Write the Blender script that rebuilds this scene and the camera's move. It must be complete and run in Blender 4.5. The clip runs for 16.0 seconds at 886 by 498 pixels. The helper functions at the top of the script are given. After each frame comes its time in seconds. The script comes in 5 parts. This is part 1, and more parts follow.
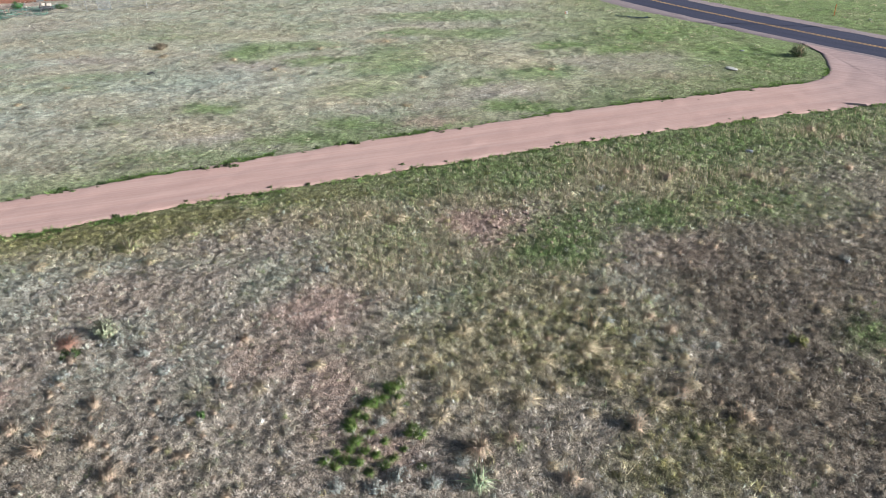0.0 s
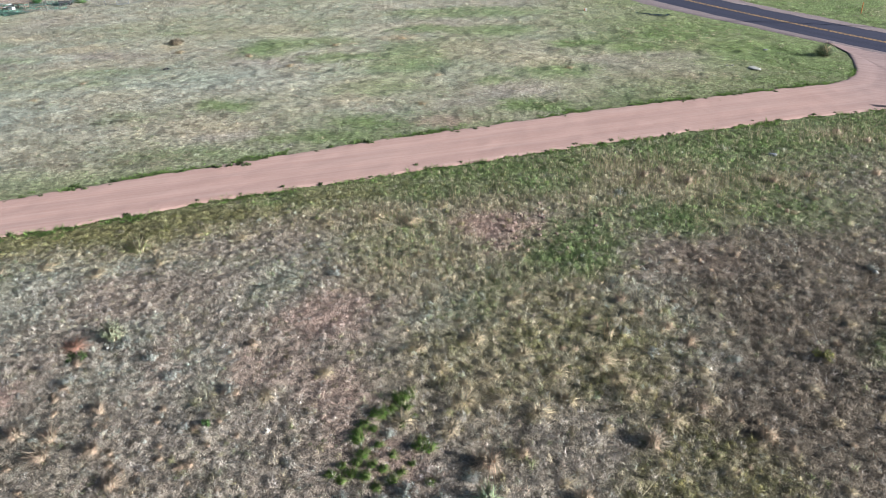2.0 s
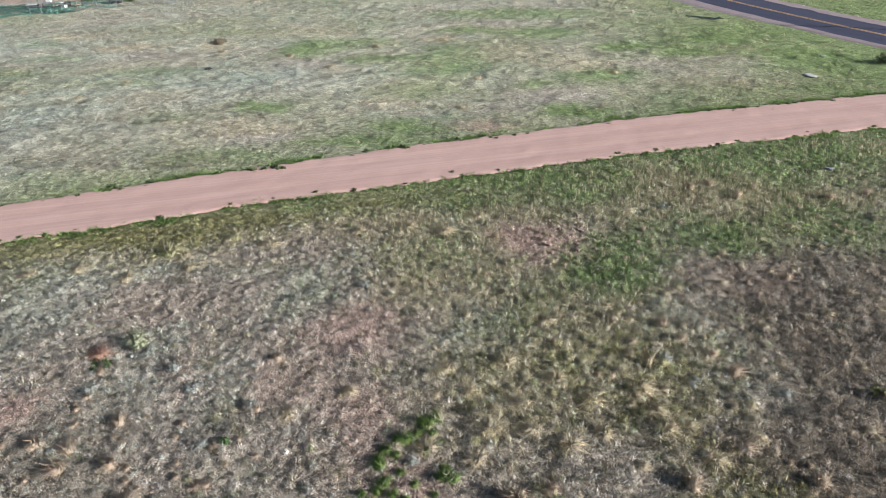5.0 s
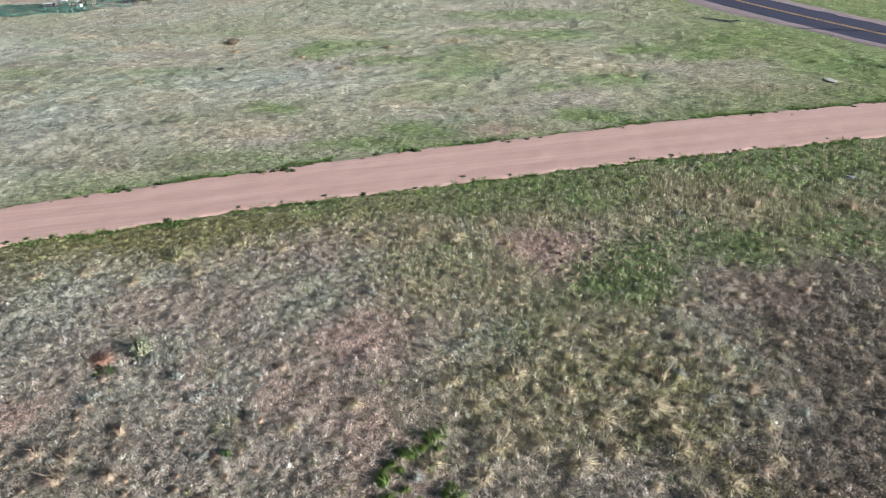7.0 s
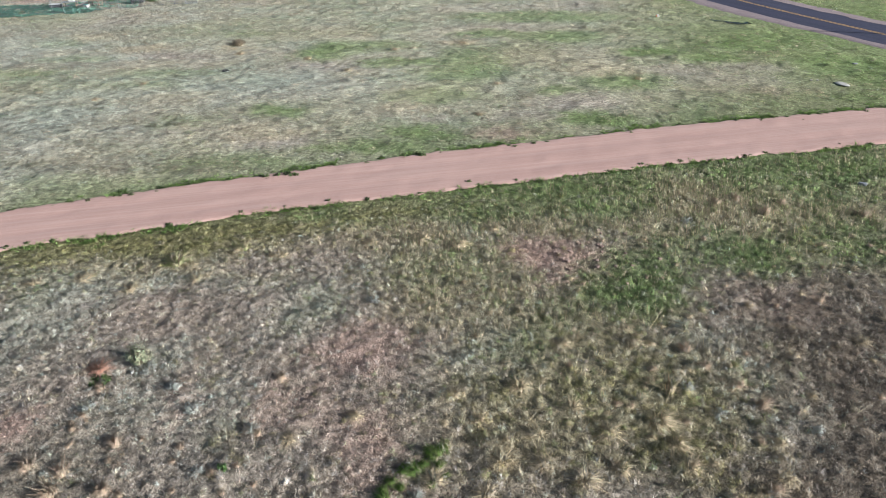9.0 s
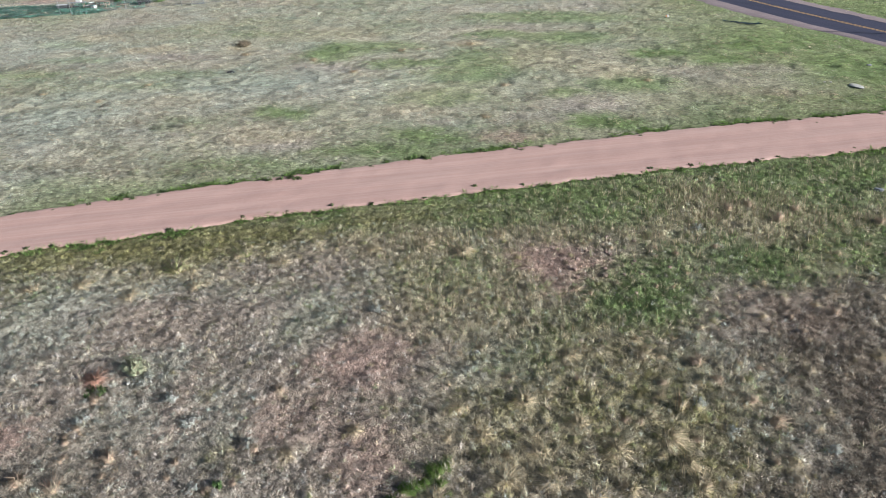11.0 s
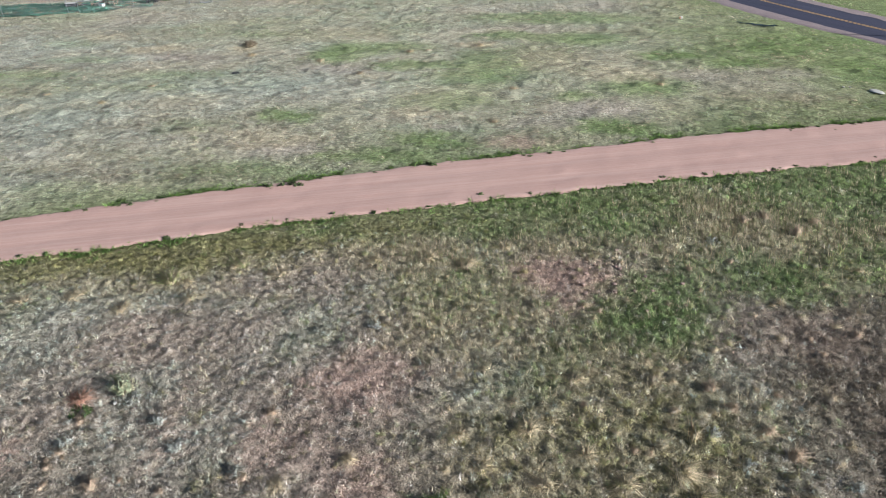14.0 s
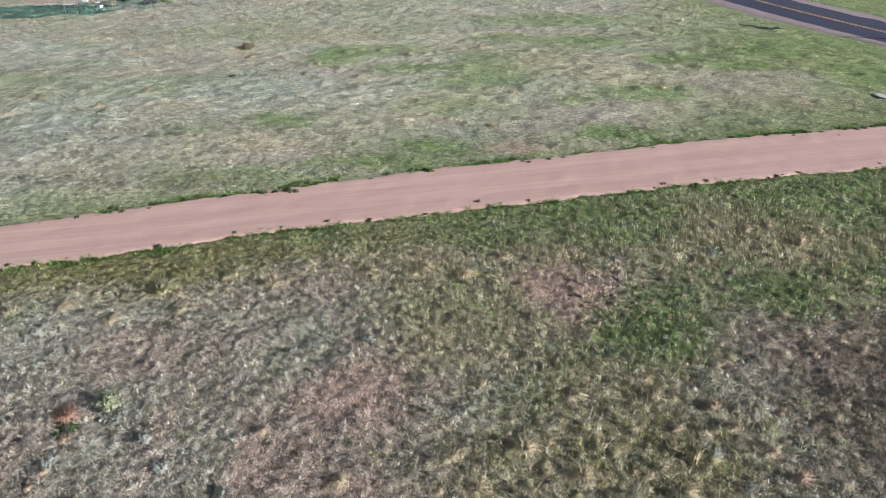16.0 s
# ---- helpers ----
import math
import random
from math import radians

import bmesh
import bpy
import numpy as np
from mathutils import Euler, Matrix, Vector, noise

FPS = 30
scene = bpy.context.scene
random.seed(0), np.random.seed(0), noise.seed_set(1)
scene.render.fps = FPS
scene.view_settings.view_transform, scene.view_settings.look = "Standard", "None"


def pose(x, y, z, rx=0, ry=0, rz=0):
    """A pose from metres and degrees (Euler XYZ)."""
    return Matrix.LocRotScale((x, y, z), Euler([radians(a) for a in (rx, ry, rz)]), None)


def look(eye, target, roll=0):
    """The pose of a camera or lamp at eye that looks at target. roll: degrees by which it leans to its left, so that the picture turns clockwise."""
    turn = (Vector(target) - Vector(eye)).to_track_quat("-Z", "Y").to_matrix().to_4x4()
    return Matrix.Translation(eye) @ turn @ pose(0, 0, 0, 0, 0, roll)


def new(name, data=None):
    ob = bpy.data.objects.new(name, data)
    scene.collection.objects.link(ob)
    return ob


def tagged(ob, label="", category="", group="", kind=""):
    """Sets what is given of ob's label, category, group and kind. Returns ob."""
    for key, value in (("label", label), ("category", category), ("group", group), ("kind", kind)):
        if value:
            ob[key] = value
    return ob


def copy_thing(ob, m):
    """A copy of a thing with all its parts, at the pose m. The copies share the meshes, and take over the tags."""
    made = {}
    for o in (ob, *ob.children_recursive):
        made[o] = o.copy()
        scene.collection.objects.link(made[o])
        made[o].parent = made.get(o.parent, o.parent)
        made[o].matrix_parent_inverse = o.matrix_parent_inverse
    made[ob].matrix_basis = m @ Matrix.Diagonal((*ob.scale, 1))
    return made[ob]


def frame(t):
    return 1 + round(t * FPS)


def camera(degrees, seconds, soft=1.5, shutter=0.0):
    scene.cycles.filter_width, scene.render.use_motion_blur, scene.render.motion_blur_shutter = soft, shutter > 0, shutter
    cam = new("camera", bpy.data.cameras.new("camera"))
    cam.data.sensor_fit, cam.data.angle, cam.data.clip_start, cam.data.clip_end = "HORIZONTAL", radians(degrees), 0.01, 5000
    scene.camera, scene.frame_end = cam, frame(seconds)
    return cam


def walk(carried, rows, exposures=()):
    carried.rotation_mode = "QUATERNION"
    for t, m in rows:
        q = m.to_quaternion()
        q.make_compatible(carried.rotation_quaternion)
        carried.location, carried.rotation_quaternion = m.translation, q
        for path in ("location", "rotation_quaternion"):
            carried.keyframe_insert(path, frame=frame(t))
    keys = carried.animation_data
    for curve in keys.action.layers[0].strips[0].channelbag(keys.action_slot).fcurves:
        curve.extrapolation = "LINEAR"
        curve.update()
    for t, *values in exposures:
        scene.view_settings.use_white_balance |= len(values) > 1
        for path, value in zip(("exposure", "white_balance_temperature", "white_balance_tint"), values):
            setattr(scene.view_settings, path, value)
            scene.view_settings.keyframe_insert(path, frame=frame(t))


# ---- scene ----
cam = camera(65.8, 16.0, soft=0.55)
PATH = [
    (0, (0.041, -0.658, 14.147), (0.019, 1.104, 13.202), -1.8),
    (0.5, (0.06, -0.476, 14.156), (0.011, 1.286, 13.21), -1.8),
    (1, (0.079, -0.286, 14.165), (0.021, 1.475, 13.219), -1.8),
    (1.5, (0.13, -0.113, 14.166), (0.068, 1.646, 13.217), -1.8),
    (2, (0.137, 0.049, 14.173), (0.07, 1.804, 13.218), -1.8),
    (2.5, (0.193, 0.227, 14.173), (0.109, 1.982, 13.218), -1.9),
    (3, (0.209, 0.411, 14.166), (0.104, 2.165, 13.212), -1.9),
    (3.5, (0.227, 0.6, 14.165), (0.1, 2.352, 13.21), -1.9),
    (4, (0.255, 0.813, 14.175), (0.107, 2.564, 13.22), -1.9),
    (6.5, (0.366, 1.635, 14.211), (0.159, 3.381, 13.257), -2.0),
    (7, (0.362, 1.789, 14.205), (0.148, 3.534, 13.252), -1.9),
    (7.5, (0.39, 1.931, 14.22), (0.17, 3.676, 13.267), -2.0),
    (8, (0.395, 2.076, 14.225), (0.171, 3.821, 13.272), -2.0),
    (8.5, (0.393, 2.223, 14.221), (0.165, 3.967, 13.268), -1.9),
    (9, (0.409, 2.372, 14.21), (0.176, 4.115, 13.259), -1.9),
    (11.5, (0.469, 3.287, 14.17), (0.208, 5.026, 13.218), -2.0),
    (12, (0.477, 3.495, 14.162), (0.211, 5.233, 13.209), -1.9),
    (12.5, (0.488, 3.705, 14.166), (0.218, 5.442, 13.213), -2.0),
    (13, (0.514, 3.898, 14.177), (0.24, 5.634, 13.224), -2.0),
    (13.5, (0.534, 4.109, 14.172), (0.255, 5.844, 13.218), -2.0),
    (14, (0.564, 4.303, 14.191), (0.281, 6.038, 13.236), -2.0),
    (14.5, (0.587, 4.475, 14.183), (0.302, 6.21, 13.229), -2.0),
    (15, (0.627, 4.659, 14.218), (0.341, 6.394, 13.264), -2.0),
    (15.5, (0.651, 4.84, 14.234), (0.365, 6.575, 13.28), -2.0),
    (16, (0.669, 5.008, 14.263), (0.383, 6.742, 13.309), -2.0),
]
walk(cam, [(t, look(eye, target, roll)) for t, eye, target, roll in PATH], exposures=[(0, 1.1, 5930, 10), (4, 1.06, 5930, 10), (7, 1.02, 5930, 10), (12, 0.98, 5930, 10), (16, 0.95, 5930, 10)])

# ---- light: a low clear sun from the right and a little behind, and an open sky ----
SUN_DIR = Vector((0.93, -0.36, 0.0)).normalized()
SUN_ELEV = radians(22)
world = bpy.data.worlds.new("world")
scene.world = world
world.use_nodes = True
wn = world.node_tree
sky = wn.nodes.new("ShaderNodeTexSky")
sky.sky_type = "NISHITA"
sky.sun_disc = False
sky.sun_elevation = SUN_ELEV
sky.sun_rotation = math.atan2(SUN_DIR.x, SUN_DIR.y)
wn.links.new(sky.outputs[0], wn.nodes["Background"].inputs[0])
wn.nodes["Background"].inputs[1].default_value = 0.042
sun_data = bpy.data.lights.new("sun", "SUN")
sun_data.energy, sun_data.angle, sun_data.color = 5.0, radians(0.5), (1.0, 0.965, 0.92)
sun = new("sun", sun_data)
sun_from = SUN_DIR * math.cos(SUN_ELEV) + Vector((0, 0, math.sin(SUN_ELEV)))
sun.matrix_world = look(sun_from * 200, (0, 0, 0))


# ---- small helpers ----
rng = np.random.default_rng(7)


def vnoise(x, y, size, seed=0):
    """Smooth value noise, 0 to 1, of lattice width size."""
    x, y = np.asarray(x, float) / size + seed * 17.3, np.asarray(y, float) / size - seed * 9.1
    xi, yi = np.floor(x), np.floor(y)
    fx, fy = x - xi, y - yi
    fx, fy = fx * fx * (3 - 2 * fx), fy * fy * (3 - 2 * fy)

    def h(a, b):
        v = np.sin(a * 127.1 + b * 311.7 + seed * 74.7) * 43758.5453
        return v - np.floor(v)

    return (h(xi, yi) * (1 - fx) + h(xi + 1, yi) * fx) * (1 - fy) + (h(xi, yi + 1) * (1 - fx) + h(xi + 1, yi + 1) * fx) * fy


def fnoise(x, y, size, seed=0):
    return 0.55 * vnoise(x, y, size, seed) + 0.3 * vnoise(x, y, size / 2.3, seed + 1) + 0.15 * vnoise(x, y, size / 5.1, seed + 2)


def mesh_object(name, verts, faces, mat, smooth=False):
    me = bpy.data.meshes.new(name)
    me.from_pydata([tuple(v) for v in verts], [], [tuple(f) for f in faces])
    me.materials.append(mat)
    if smooth:
        me.shade_smooth()
    return new(name, me)


def part(name, bm, mat, parent=None, label=""):
    me = bpy.data.meshes.new(name)
    bm.to_mesh(me)
    bm.free()
    me.materials.append(mat)
    ob = new(name, me)
    if parent is not None:
        ob.parent = parent
    if label:
        tagged(ob, label)
    return ob


def empty(name, x, y, z=0.0, turn=0.0):
    ob = new(name)
    ob.matrix_basis = pose(x, y, z, 0, 0, turn)
    return ob


def bm_box(bm, sx, sy, sz, m=Matrix(), bevel=0.0):
    got = bmesh.ops.create_cube(bm, size=1.0, matrix=m @ Matrix.Diagonal((sx, sy, sz, 1)))
    if bevel:
        edges = {e for v in got["verts"] for e in v.link_edges}
        bmesh.ops.bevel(bm, geom=list(edges), offset=bevel, segments=2, affect="EDGES", profile=0.6)
    return bm


def bm_cyl(bm, r, h, m=Matrix(), seg=10, r2=None):
    bmesh.ops.create_cone(bm, cap_ends=True, segments=seg, radius1=r, radius2=r if r2 is None else r2, depth=h, matrix=m)
    return bm


def box(sx, sy, sz, m=Matrix(), bevel=0.0):
    return bm_box(bmesh.new(), sx, sy, sz, m, bevel)


def cyl(r, h, m=Matrix(), seg=10, r2=None):
    return bm_cyl(bmesh.new(), r, h, m, seg, r2)


# ---- materials ----
def material(name, rough=0.85):
    m = bpy.data.materials.new(name)
    m.use_nodes = True
    b = m.node_tree.nodes["Principled BSDF"]
    b.inputs["Roughness"].default_value = rough
    b.inputs["Specular IOR Level"].default_value = 0.25
    return m, m.node_tree, b


def node(nt, kind, **sets):
    n = nt.nodes.new(kind)
    for key, value in sets.items():
        n.inputs[key].default_value = value
    return n


def world_pos(nt):
    return nt.nodes.new("ShaderNodeNewGeometry").outputs["Position"]


def mixed(nt, fac, a, b, blend="MIX"):
    n = nt.nodes.new("ShaderNodeMix")
    n.data_type, n.blend_type = "RGBA", blend
    for sock, v in ((n.inputs[0], fac), (n.inputs[6], a), (n.inputs[7], b)):
        if isinstance(v, bpy.types.NodeSocket):
            nt.links.new(v, sock)
        elif isinstance(v, tuple):
            sock.default_value = (*v, 1)
        else:
            sock.default_value = v
    return n.outputs[2]


def noise_fac(nt, pos, scale, lo=0.35, hi=0.65, detail=4, stretch=None, rot=0.0):
    if stretch:
        mp = nt.nodes.new("ShaderNodeMapping")
        mp.vector_type = "TEXTURE"
        mp.inputs["Scale"].default_value = stretch
        mp.inputs["Rotation"].default_value = (0, 0, rot)
        nt.links.new(pos, mp.inputs[0])
        pos = mp.outputs[0]
    n = node(nt, "ShaderNodeTexNoise", Scale=scale, Detail=detail)
    nt.links.new(pos, n.inputs["Vector"])
    r = node(nt, "ShaderNodeMapRange")
    r.inputs[1].default_value, r.inputs[2].default_value = lo, hi
    nt.links.new(n.outputs[0], r.inputs[0])
    return r.outputs[0]


def bump(nt, b, height, strength, dist):
    n = node(nt, "ShaderNodeBump", Strength=strength, Distance=dist)
    nt.links.new(height, n.inputs["Height"])
    nt.links.new(n.outputs[0], b.inputs["Normal"])


def plain(name, c1, c2, scale=6.0, rough=0.8, metal=0.0, bumpy=0.3, coarse=1.2):
    """A surface of two close colours, mottled at two scales, with fine relief."""
    m, nt, b = material(name, rough)
    tc = nt.nodes.new("ShaderNodeTexCoord").outputs["Object"]
    f = noise_fac(nt, tc, scale, 0.3, 0.7)
    g = noise_fac(nt, tc, coarse, 0.3, 0.7)
    c = mixed(nt, f, c1, c2)
    c = mixed(nt, g, c, mixed(nt, 0.5, c1, tuple(v * 0.7 for v in c2)))
    nt.links.new(c, b.inputs["Base Color"])
    b.inputs["Metallic"].default_value = metal
    bump(nt, b, f, bumpy, 0.01)
    return m


def blade_material():
    """Grass blades: each blade's own colour, some light passing through."""
    m, nt, b = material("grass_blades", 0.9)
    b.inputs["Specular IOR Level"].default_value = 0.08
    at = nt.nodes.new("ShaderNodeAttribute")
    at.attribute_name = "tint"
    nt.links.new(at.outputs["Color"], b.inputs["Base Color"])
    tr = nt.nodes.new("ShaderNodeBsdfTranslucent")
    nt.links.new(mixed(nt, 1.0, at.outputs["Color"], (0.42, 0.42, 0.36), "MULTIPLY"), tr.inputs["Color"])
    # the leaves of a tuft are far finer than its blades: they are lit as one soft cushion
    lie = nt.nodes.new("ShaderNodeAttribute")
    lie.attribute_name = "lie"
    turn = nt.nodes.new("ShaderNodeVectorTransform")
    turn.vector_type, turn.convert_from, turn.convert_to = "NORMAL", "OBJECT", "WORLD"
    nt.links.new(lie.outputs["Vector"], turn.inputs[0])
    nt.links.new(turn.outputs[0], b.inputs["Normal"])
    nt.links.new(turn.outputs[0], tr.inputs["Normal"])
    mx = nt.nodes.new("ShaderNodeAddShader")
    nt.links.new(b.outputs[0], mx.inputs[0])
    nt.links.new(tr.outputs[0], mx.inputs[1])
    nt.links.new(mx.outputs[0], nt.nodes["Material Output"].inputs[0])
    return m


def ground_material():
    """Soil and thatch: the ground's own colour, broken up by clods, litter and grain."""
    m, nt, b = material("prairie_soil", 0.95)
    at = nt.nodes.new("ShaderNodeAttribute")
    at.attribute_name = "tint"
    pos = world_pos(nt)
    f = noise_fac(nt, pos, 4.5, 0.36, 0.64, 5)
    g = noise_fac(nt, pos, 16.0, 0.38, 0.66, 4)
    dark = mixed(nt, 1.0, at.outputs["Color"], (0.55, 0.53, 0.5), "MULTIPLY")
    light = mixed(nt, 1.0, at.outputs["Color"], (1.35, 1.32, 1.27), "MULTIPLY")
    c = mixed(nt, f, dark, light)
    c = mixed(nt, g, mixed(nt, 1.0, c, (0.7, 0.68, 0.66), "MULTIPLY"), mixed(nt, 1.0, c, (1.25, 1.22, 1.18), "MULTIPLY"))
    nt.links.new(c, b.inputs["Base Color"])
    bump(nt, b, g, 0.7, 0.05)
    return m


def dirt_material():
    m, nt, b = material("packed_dirt", 0.95)
    pos = world_pos(nt)
    big = noise_fac(nt, pos, 0.35, 0.3, 0.7, 4)
    run = noise_fac(nt, pos, 1.0, 0.35, 0.7, 5, (7.0, 0.55, 1.0), radians(20))
    fine = noise_fac(nt, pos, 9.0, 0.3, 0.75, 8)
    thin = noise_fac(nt, pos, 1.0, 0.4, 0.7, 6, (3.0, 0.12, 1.0), radians(20))
    grit = noise_fac(nt, pos, 45.0, 0.45, 0.75, 3)
    c = mixed(nt, big, (0.385, 0.232, 0.193), (0.435, 0.27, 0.226))
    c = mixed(nt, mixed(nt, 0.75, run, (0.0, 0.0, 0.0)), c, (0.45, 0.295, 0.248))
    c = mixed(nt, fine, mixed(nt, 0.34, c, (0.261, 0.152, 0.118)), c)
    c = mixed(nt, thin, c, mixed(nt, 0.28, c, (0.261, 0.152, 0.118)))
    lane = noise_fac(nt, pos, 1.0, 0.45, 0.62, 7, (9.0, 0.2, 1.0), radians(17))
    c = mixed(nt, lane, c, mixed(nt, 0.35, c, (0.479, 0.347, 0.296)))
    c = mixed(nt, grit, c, (0.465, 0.333, 0.275))
    # greyer gravel dragged in from the shoulder near the junction
    split = nt.nodes.new("ShaderNodeSeparateXYZ")
    nt.links.new(pos, split.inputs[0])
    near_paved = node(nt, "ShaderNodeMapRange")
    near_paved.inputs[1].default_value, near_paved.inputs[2].default_value, near_paved.inputs[4].default_value = 24.0, 36.0, 0.75
    nt.links.new(split.outputs[0], near_paved.inputs[0])
    track = noise_fac(nt, pos, 1.0, 0.42, 0.6, 5, (6.0, 0.35, 1.0), radians(-38))
    grey = mixed(nt, fine, mixed(nt, thin, (0.295, 0.221, 0.211), (0.241, 0.181, 0.174)), (0.335, 0.261, 0.248))
    grey = mixed(nt, track, grey, mixed(nt, 1.0, grey, (0.72, 0.7, 0.72), "MULTIPLY"))
    c = mixed(nt, near_paved.outputs[0], c, grey)
    nt.links.new(c, b.inputs["Base Color"])
    bump(nt, b, fine, 0.25, 0.015)
    return m


def asphalt_material():
    m, nt, b = material("asphalt", 0.75)
    pos = world_pos(nt)
    run = noise_fac(nt, pos, 0.8, 0.3, 0.7, 4, (12.0, 0.7, 1.0), radians(-62))
    fine = noise_fac(nt, pos, 30.0, 0.3, 0.7, 4)
    c = mixed(nt, run, (0.02, 0.021, 0.04), (0.046, 0.045, 0.074))
    c = mixed(nt, fine, c, (0.05, 0.05, 0.072))
    nt.links.new(c, b.inputs["Base Color"])
    bump(nt, b, fine, 0.3, 0.01)
    return m


def gravel_material():
    m, nt, b = material("shoulder_gravel", 0.95)
    pos = world_pos(nt)
    big = noise_fac(nt, pos, 0.6, 0.3, 0.7, 4)
    fine = noise_fac(nt, pos, 12.0, 0.3, 0.7, 6)
    c = mixed(nt, big, (0.285, 0.215, 0.21), (0.345, 0.27, 0.262))
    c = mixed(nt, fine, c, (0.174, 0.141, 0.134))
    nt.links.new(c, b.inputs["Base Color"])
    bump(nt, b, fine, 0.6, 0.03)
    return m


BLADES = blade_material()
SOIL = ground_material()
DIRT = dirt_material()
ASPHALT = asphalt_material()
GRAVEL = gravel_material()
YELLOW = plain("worn_yellow_paint", (0.56, 0.34, 0.13), (0.42, 0.27, 0.12), 4.0, 0.7, 0, 0.2)
WHITE_STONE = plain("pale_stone", (0.5, 0.48, 0.43), (0.38, 0.36, 0.32), 9.0)
GREY_STONE = plain("grey_stone", (0.24, 0.25, 0.27), (0.17, 0.18, 0.19), 9.0)
RUBBER = plain("black_rubber", (0.02, 0.02, 0.022), (0.035, 0.034, 0.034), 12.0, 0.6)
TARP = plain("dark_sheeting", (0.022, 0.045, 0.052), (0.035, 0.065, 0.07), 5.0, 0.4)
TIMBER = plain("weathered_timber", (0.27, 0.21, 0.15), (0.18, 0.14, 0.1), 7.0)
ORANGE = plain("faded_orange_plastic", (0.62, 0.22, 0.06), (0.5, 0.2, 0.08), 6.0, 0.5)
STEEL = plain("galvanised_steel", (0.32, 0.34, 0.35), (0.24, 0.26, 0.27), 8.0, 0.45, 0.6)
WHITE = plain("white_paint", (0.55, 0.54, 0.52), (0.42, 0.41, 0.39), 7.0, 0.6)
TEAL = plain("teal_cloth", (0.08, 0.2, 0.19), (0.12, 0.27, 0.25), 5.0, 0.9)
RUST = plain("red_brown_board", (0.25, 0.12, 0.08), (0.18, 0.09, 0.065), 3.0)
DARKMETAL = plain("dark_metal", (0.05, 0.055, 0.06), (0.08, 0.08, 0.08), 8.0, 0.5, 0.3)


# ---- lines of the two roads ----
def dirt_near(x):
    x = np.asarray(x, float)
    xc = np.clip(x, -40, 31)
    y = 36.05 + 0.353 * xc - 0.00176 * xc**2 + 0.47 * np.minimum(x + 40, 0)
    return y - 10 * (np.clip(x - 31, 0, 14) / 14) ** 2


def dirt_far(x):
    x = np.asarray(x, float)
    xc = np.clip(x, -40, 27)
    y = 42.15 + 0.375 * xc - 0.002 * xc**2 + 0.5 * np.minimum(x + 40, 0)
    return y + 9.0 * (np.clip(x - 27, 0, 6.4) / 6.2) ** 2.2 + 0.2 * np.clip(x - 27, 0, 6.4)


PAVED_WIDTH, YELLOW_AT = 7.7, 3.5


def paved_near(y):
    v = np.asarray(y, float) - 60.9
    vc = np.clip(v, -12, 45)
    return 38.9 - YELLOW_AT - 0.47 * vc + 0.002 * vc**2 - 0.518 * np.minimum(v + 12, 0) - 0.29 * np.maximum(v - 45, 0)


def shoulder(y):
    """Width of the near gravel shoulder."""
    return np.clip(1.1 + 0.07 * (np.asarray(y, float) - 68), 1.1, 2.3)


def paved_edge_y(x):
    """The y at which the paved road's near edge stands at x."""
    ys = np.linspace(-80, 160, 1200)
    return np.interp(x, paved_near(ys)[::-1], ys[::-1])


def edge_wobble(x, seed):
    return 0.4 * (fnoise(x, x * 0 + seed * 3.7, 1.7, seed) - 0.5) + 0.5 * (fnoise(x, x * 0 + seed * 3.7, 0.55, seed + 12) - 0.5) + 0.3 * (vnoise(x, x * 0, 6.0, seed + 5) - 0.5)


def on_dirt(x, y, grow=0.0):
    low, high = dirt_near(x) + edge_wobble(x, 3) - grow, dirt_far(x) + edge_wobble(x, 4) + grow
    junction = (x > 33.0) & (y < paved_edge_y(x) + 0.5)
    return (y > low) & ((y < high) | junction) & (x < paved_near(y) + 1)


def on_paved(x, y, grow=0.0):
    e = paved_near(y)
    wob = 1.2 * (fnoise(x, y, 2.5, 21) - 0.5)
    return (x > e - grow - shoulder(y) - wob) & (x < e + PAVED_WIDTH + grow + wob)


# ---- what grows where ----
# brown is dry growth, its colour also holding the lens's darkening at the corners
KINDS = ("grey", "straw", "green", "sage", "soil", "olive", "brown")
PATCHES = []


def patch(kind, x, y, rx, ry, turn, weight):
    PATCHES.append((KINDS.index(kind), x, y, rx, ry, radians(turn), weight))


patch("green", -19.0, 66.3, 2.5, 2.9, -1, 1.2)
patch("green", -15.4, 69.4, 4.5, 2.6, -1, 0.8)
patch("green", -4.7, 61.8, 3.4, 6.1, -0, 0.7)
patch("green", 3.3, 73.4, 4.4, 3.3, -2, 0.9)
patch("green", 11.1, 66.5, 2.5, 2.0, -1, 2.2)
patch("green", 15.7, 63.9, 2.6, 1.7, -1, 1.6)
patch("green", 7.3, 56.3, 3.2, 2.2, 0, 1.2)
patch("green", 2.5, 53.8, 1.3, 1.1, 0, 1)
patch("green", 5.1, 46.7, 2.4, 1.3, 1, 2.5)
patch("green", -17.1, 48.3, 1.7, 1.3, 1, 1.4)
patch("green", -30.6, 58.8, 4.6, 1.7, 0, 0.8)
patch("green", -43.5, 64.0, 4.7, 1.4, -0, 0.8)
patch("green", -6.0, 43.3, 2.1, 1.3, 2, 1.6)
patch("green", -9.5, 40.9, 4.1, 0.9, 2, 1.3)
patch("green", -22.5, 34.4, 6.0, 1.9, 3, 0.7)
patch("green", -16.2, 38.0, 5.0, 1.3, 2, 0.6)
patch("green", 24.7, 71.5, 7.9, 4.2, -2, 1.6)
patch("green", 19.8, 68.0, 5.8, 2.4, -1, 1.0)
patch("green", 25.6, 60.7, 4.2, 3.5, -0, 1.4)
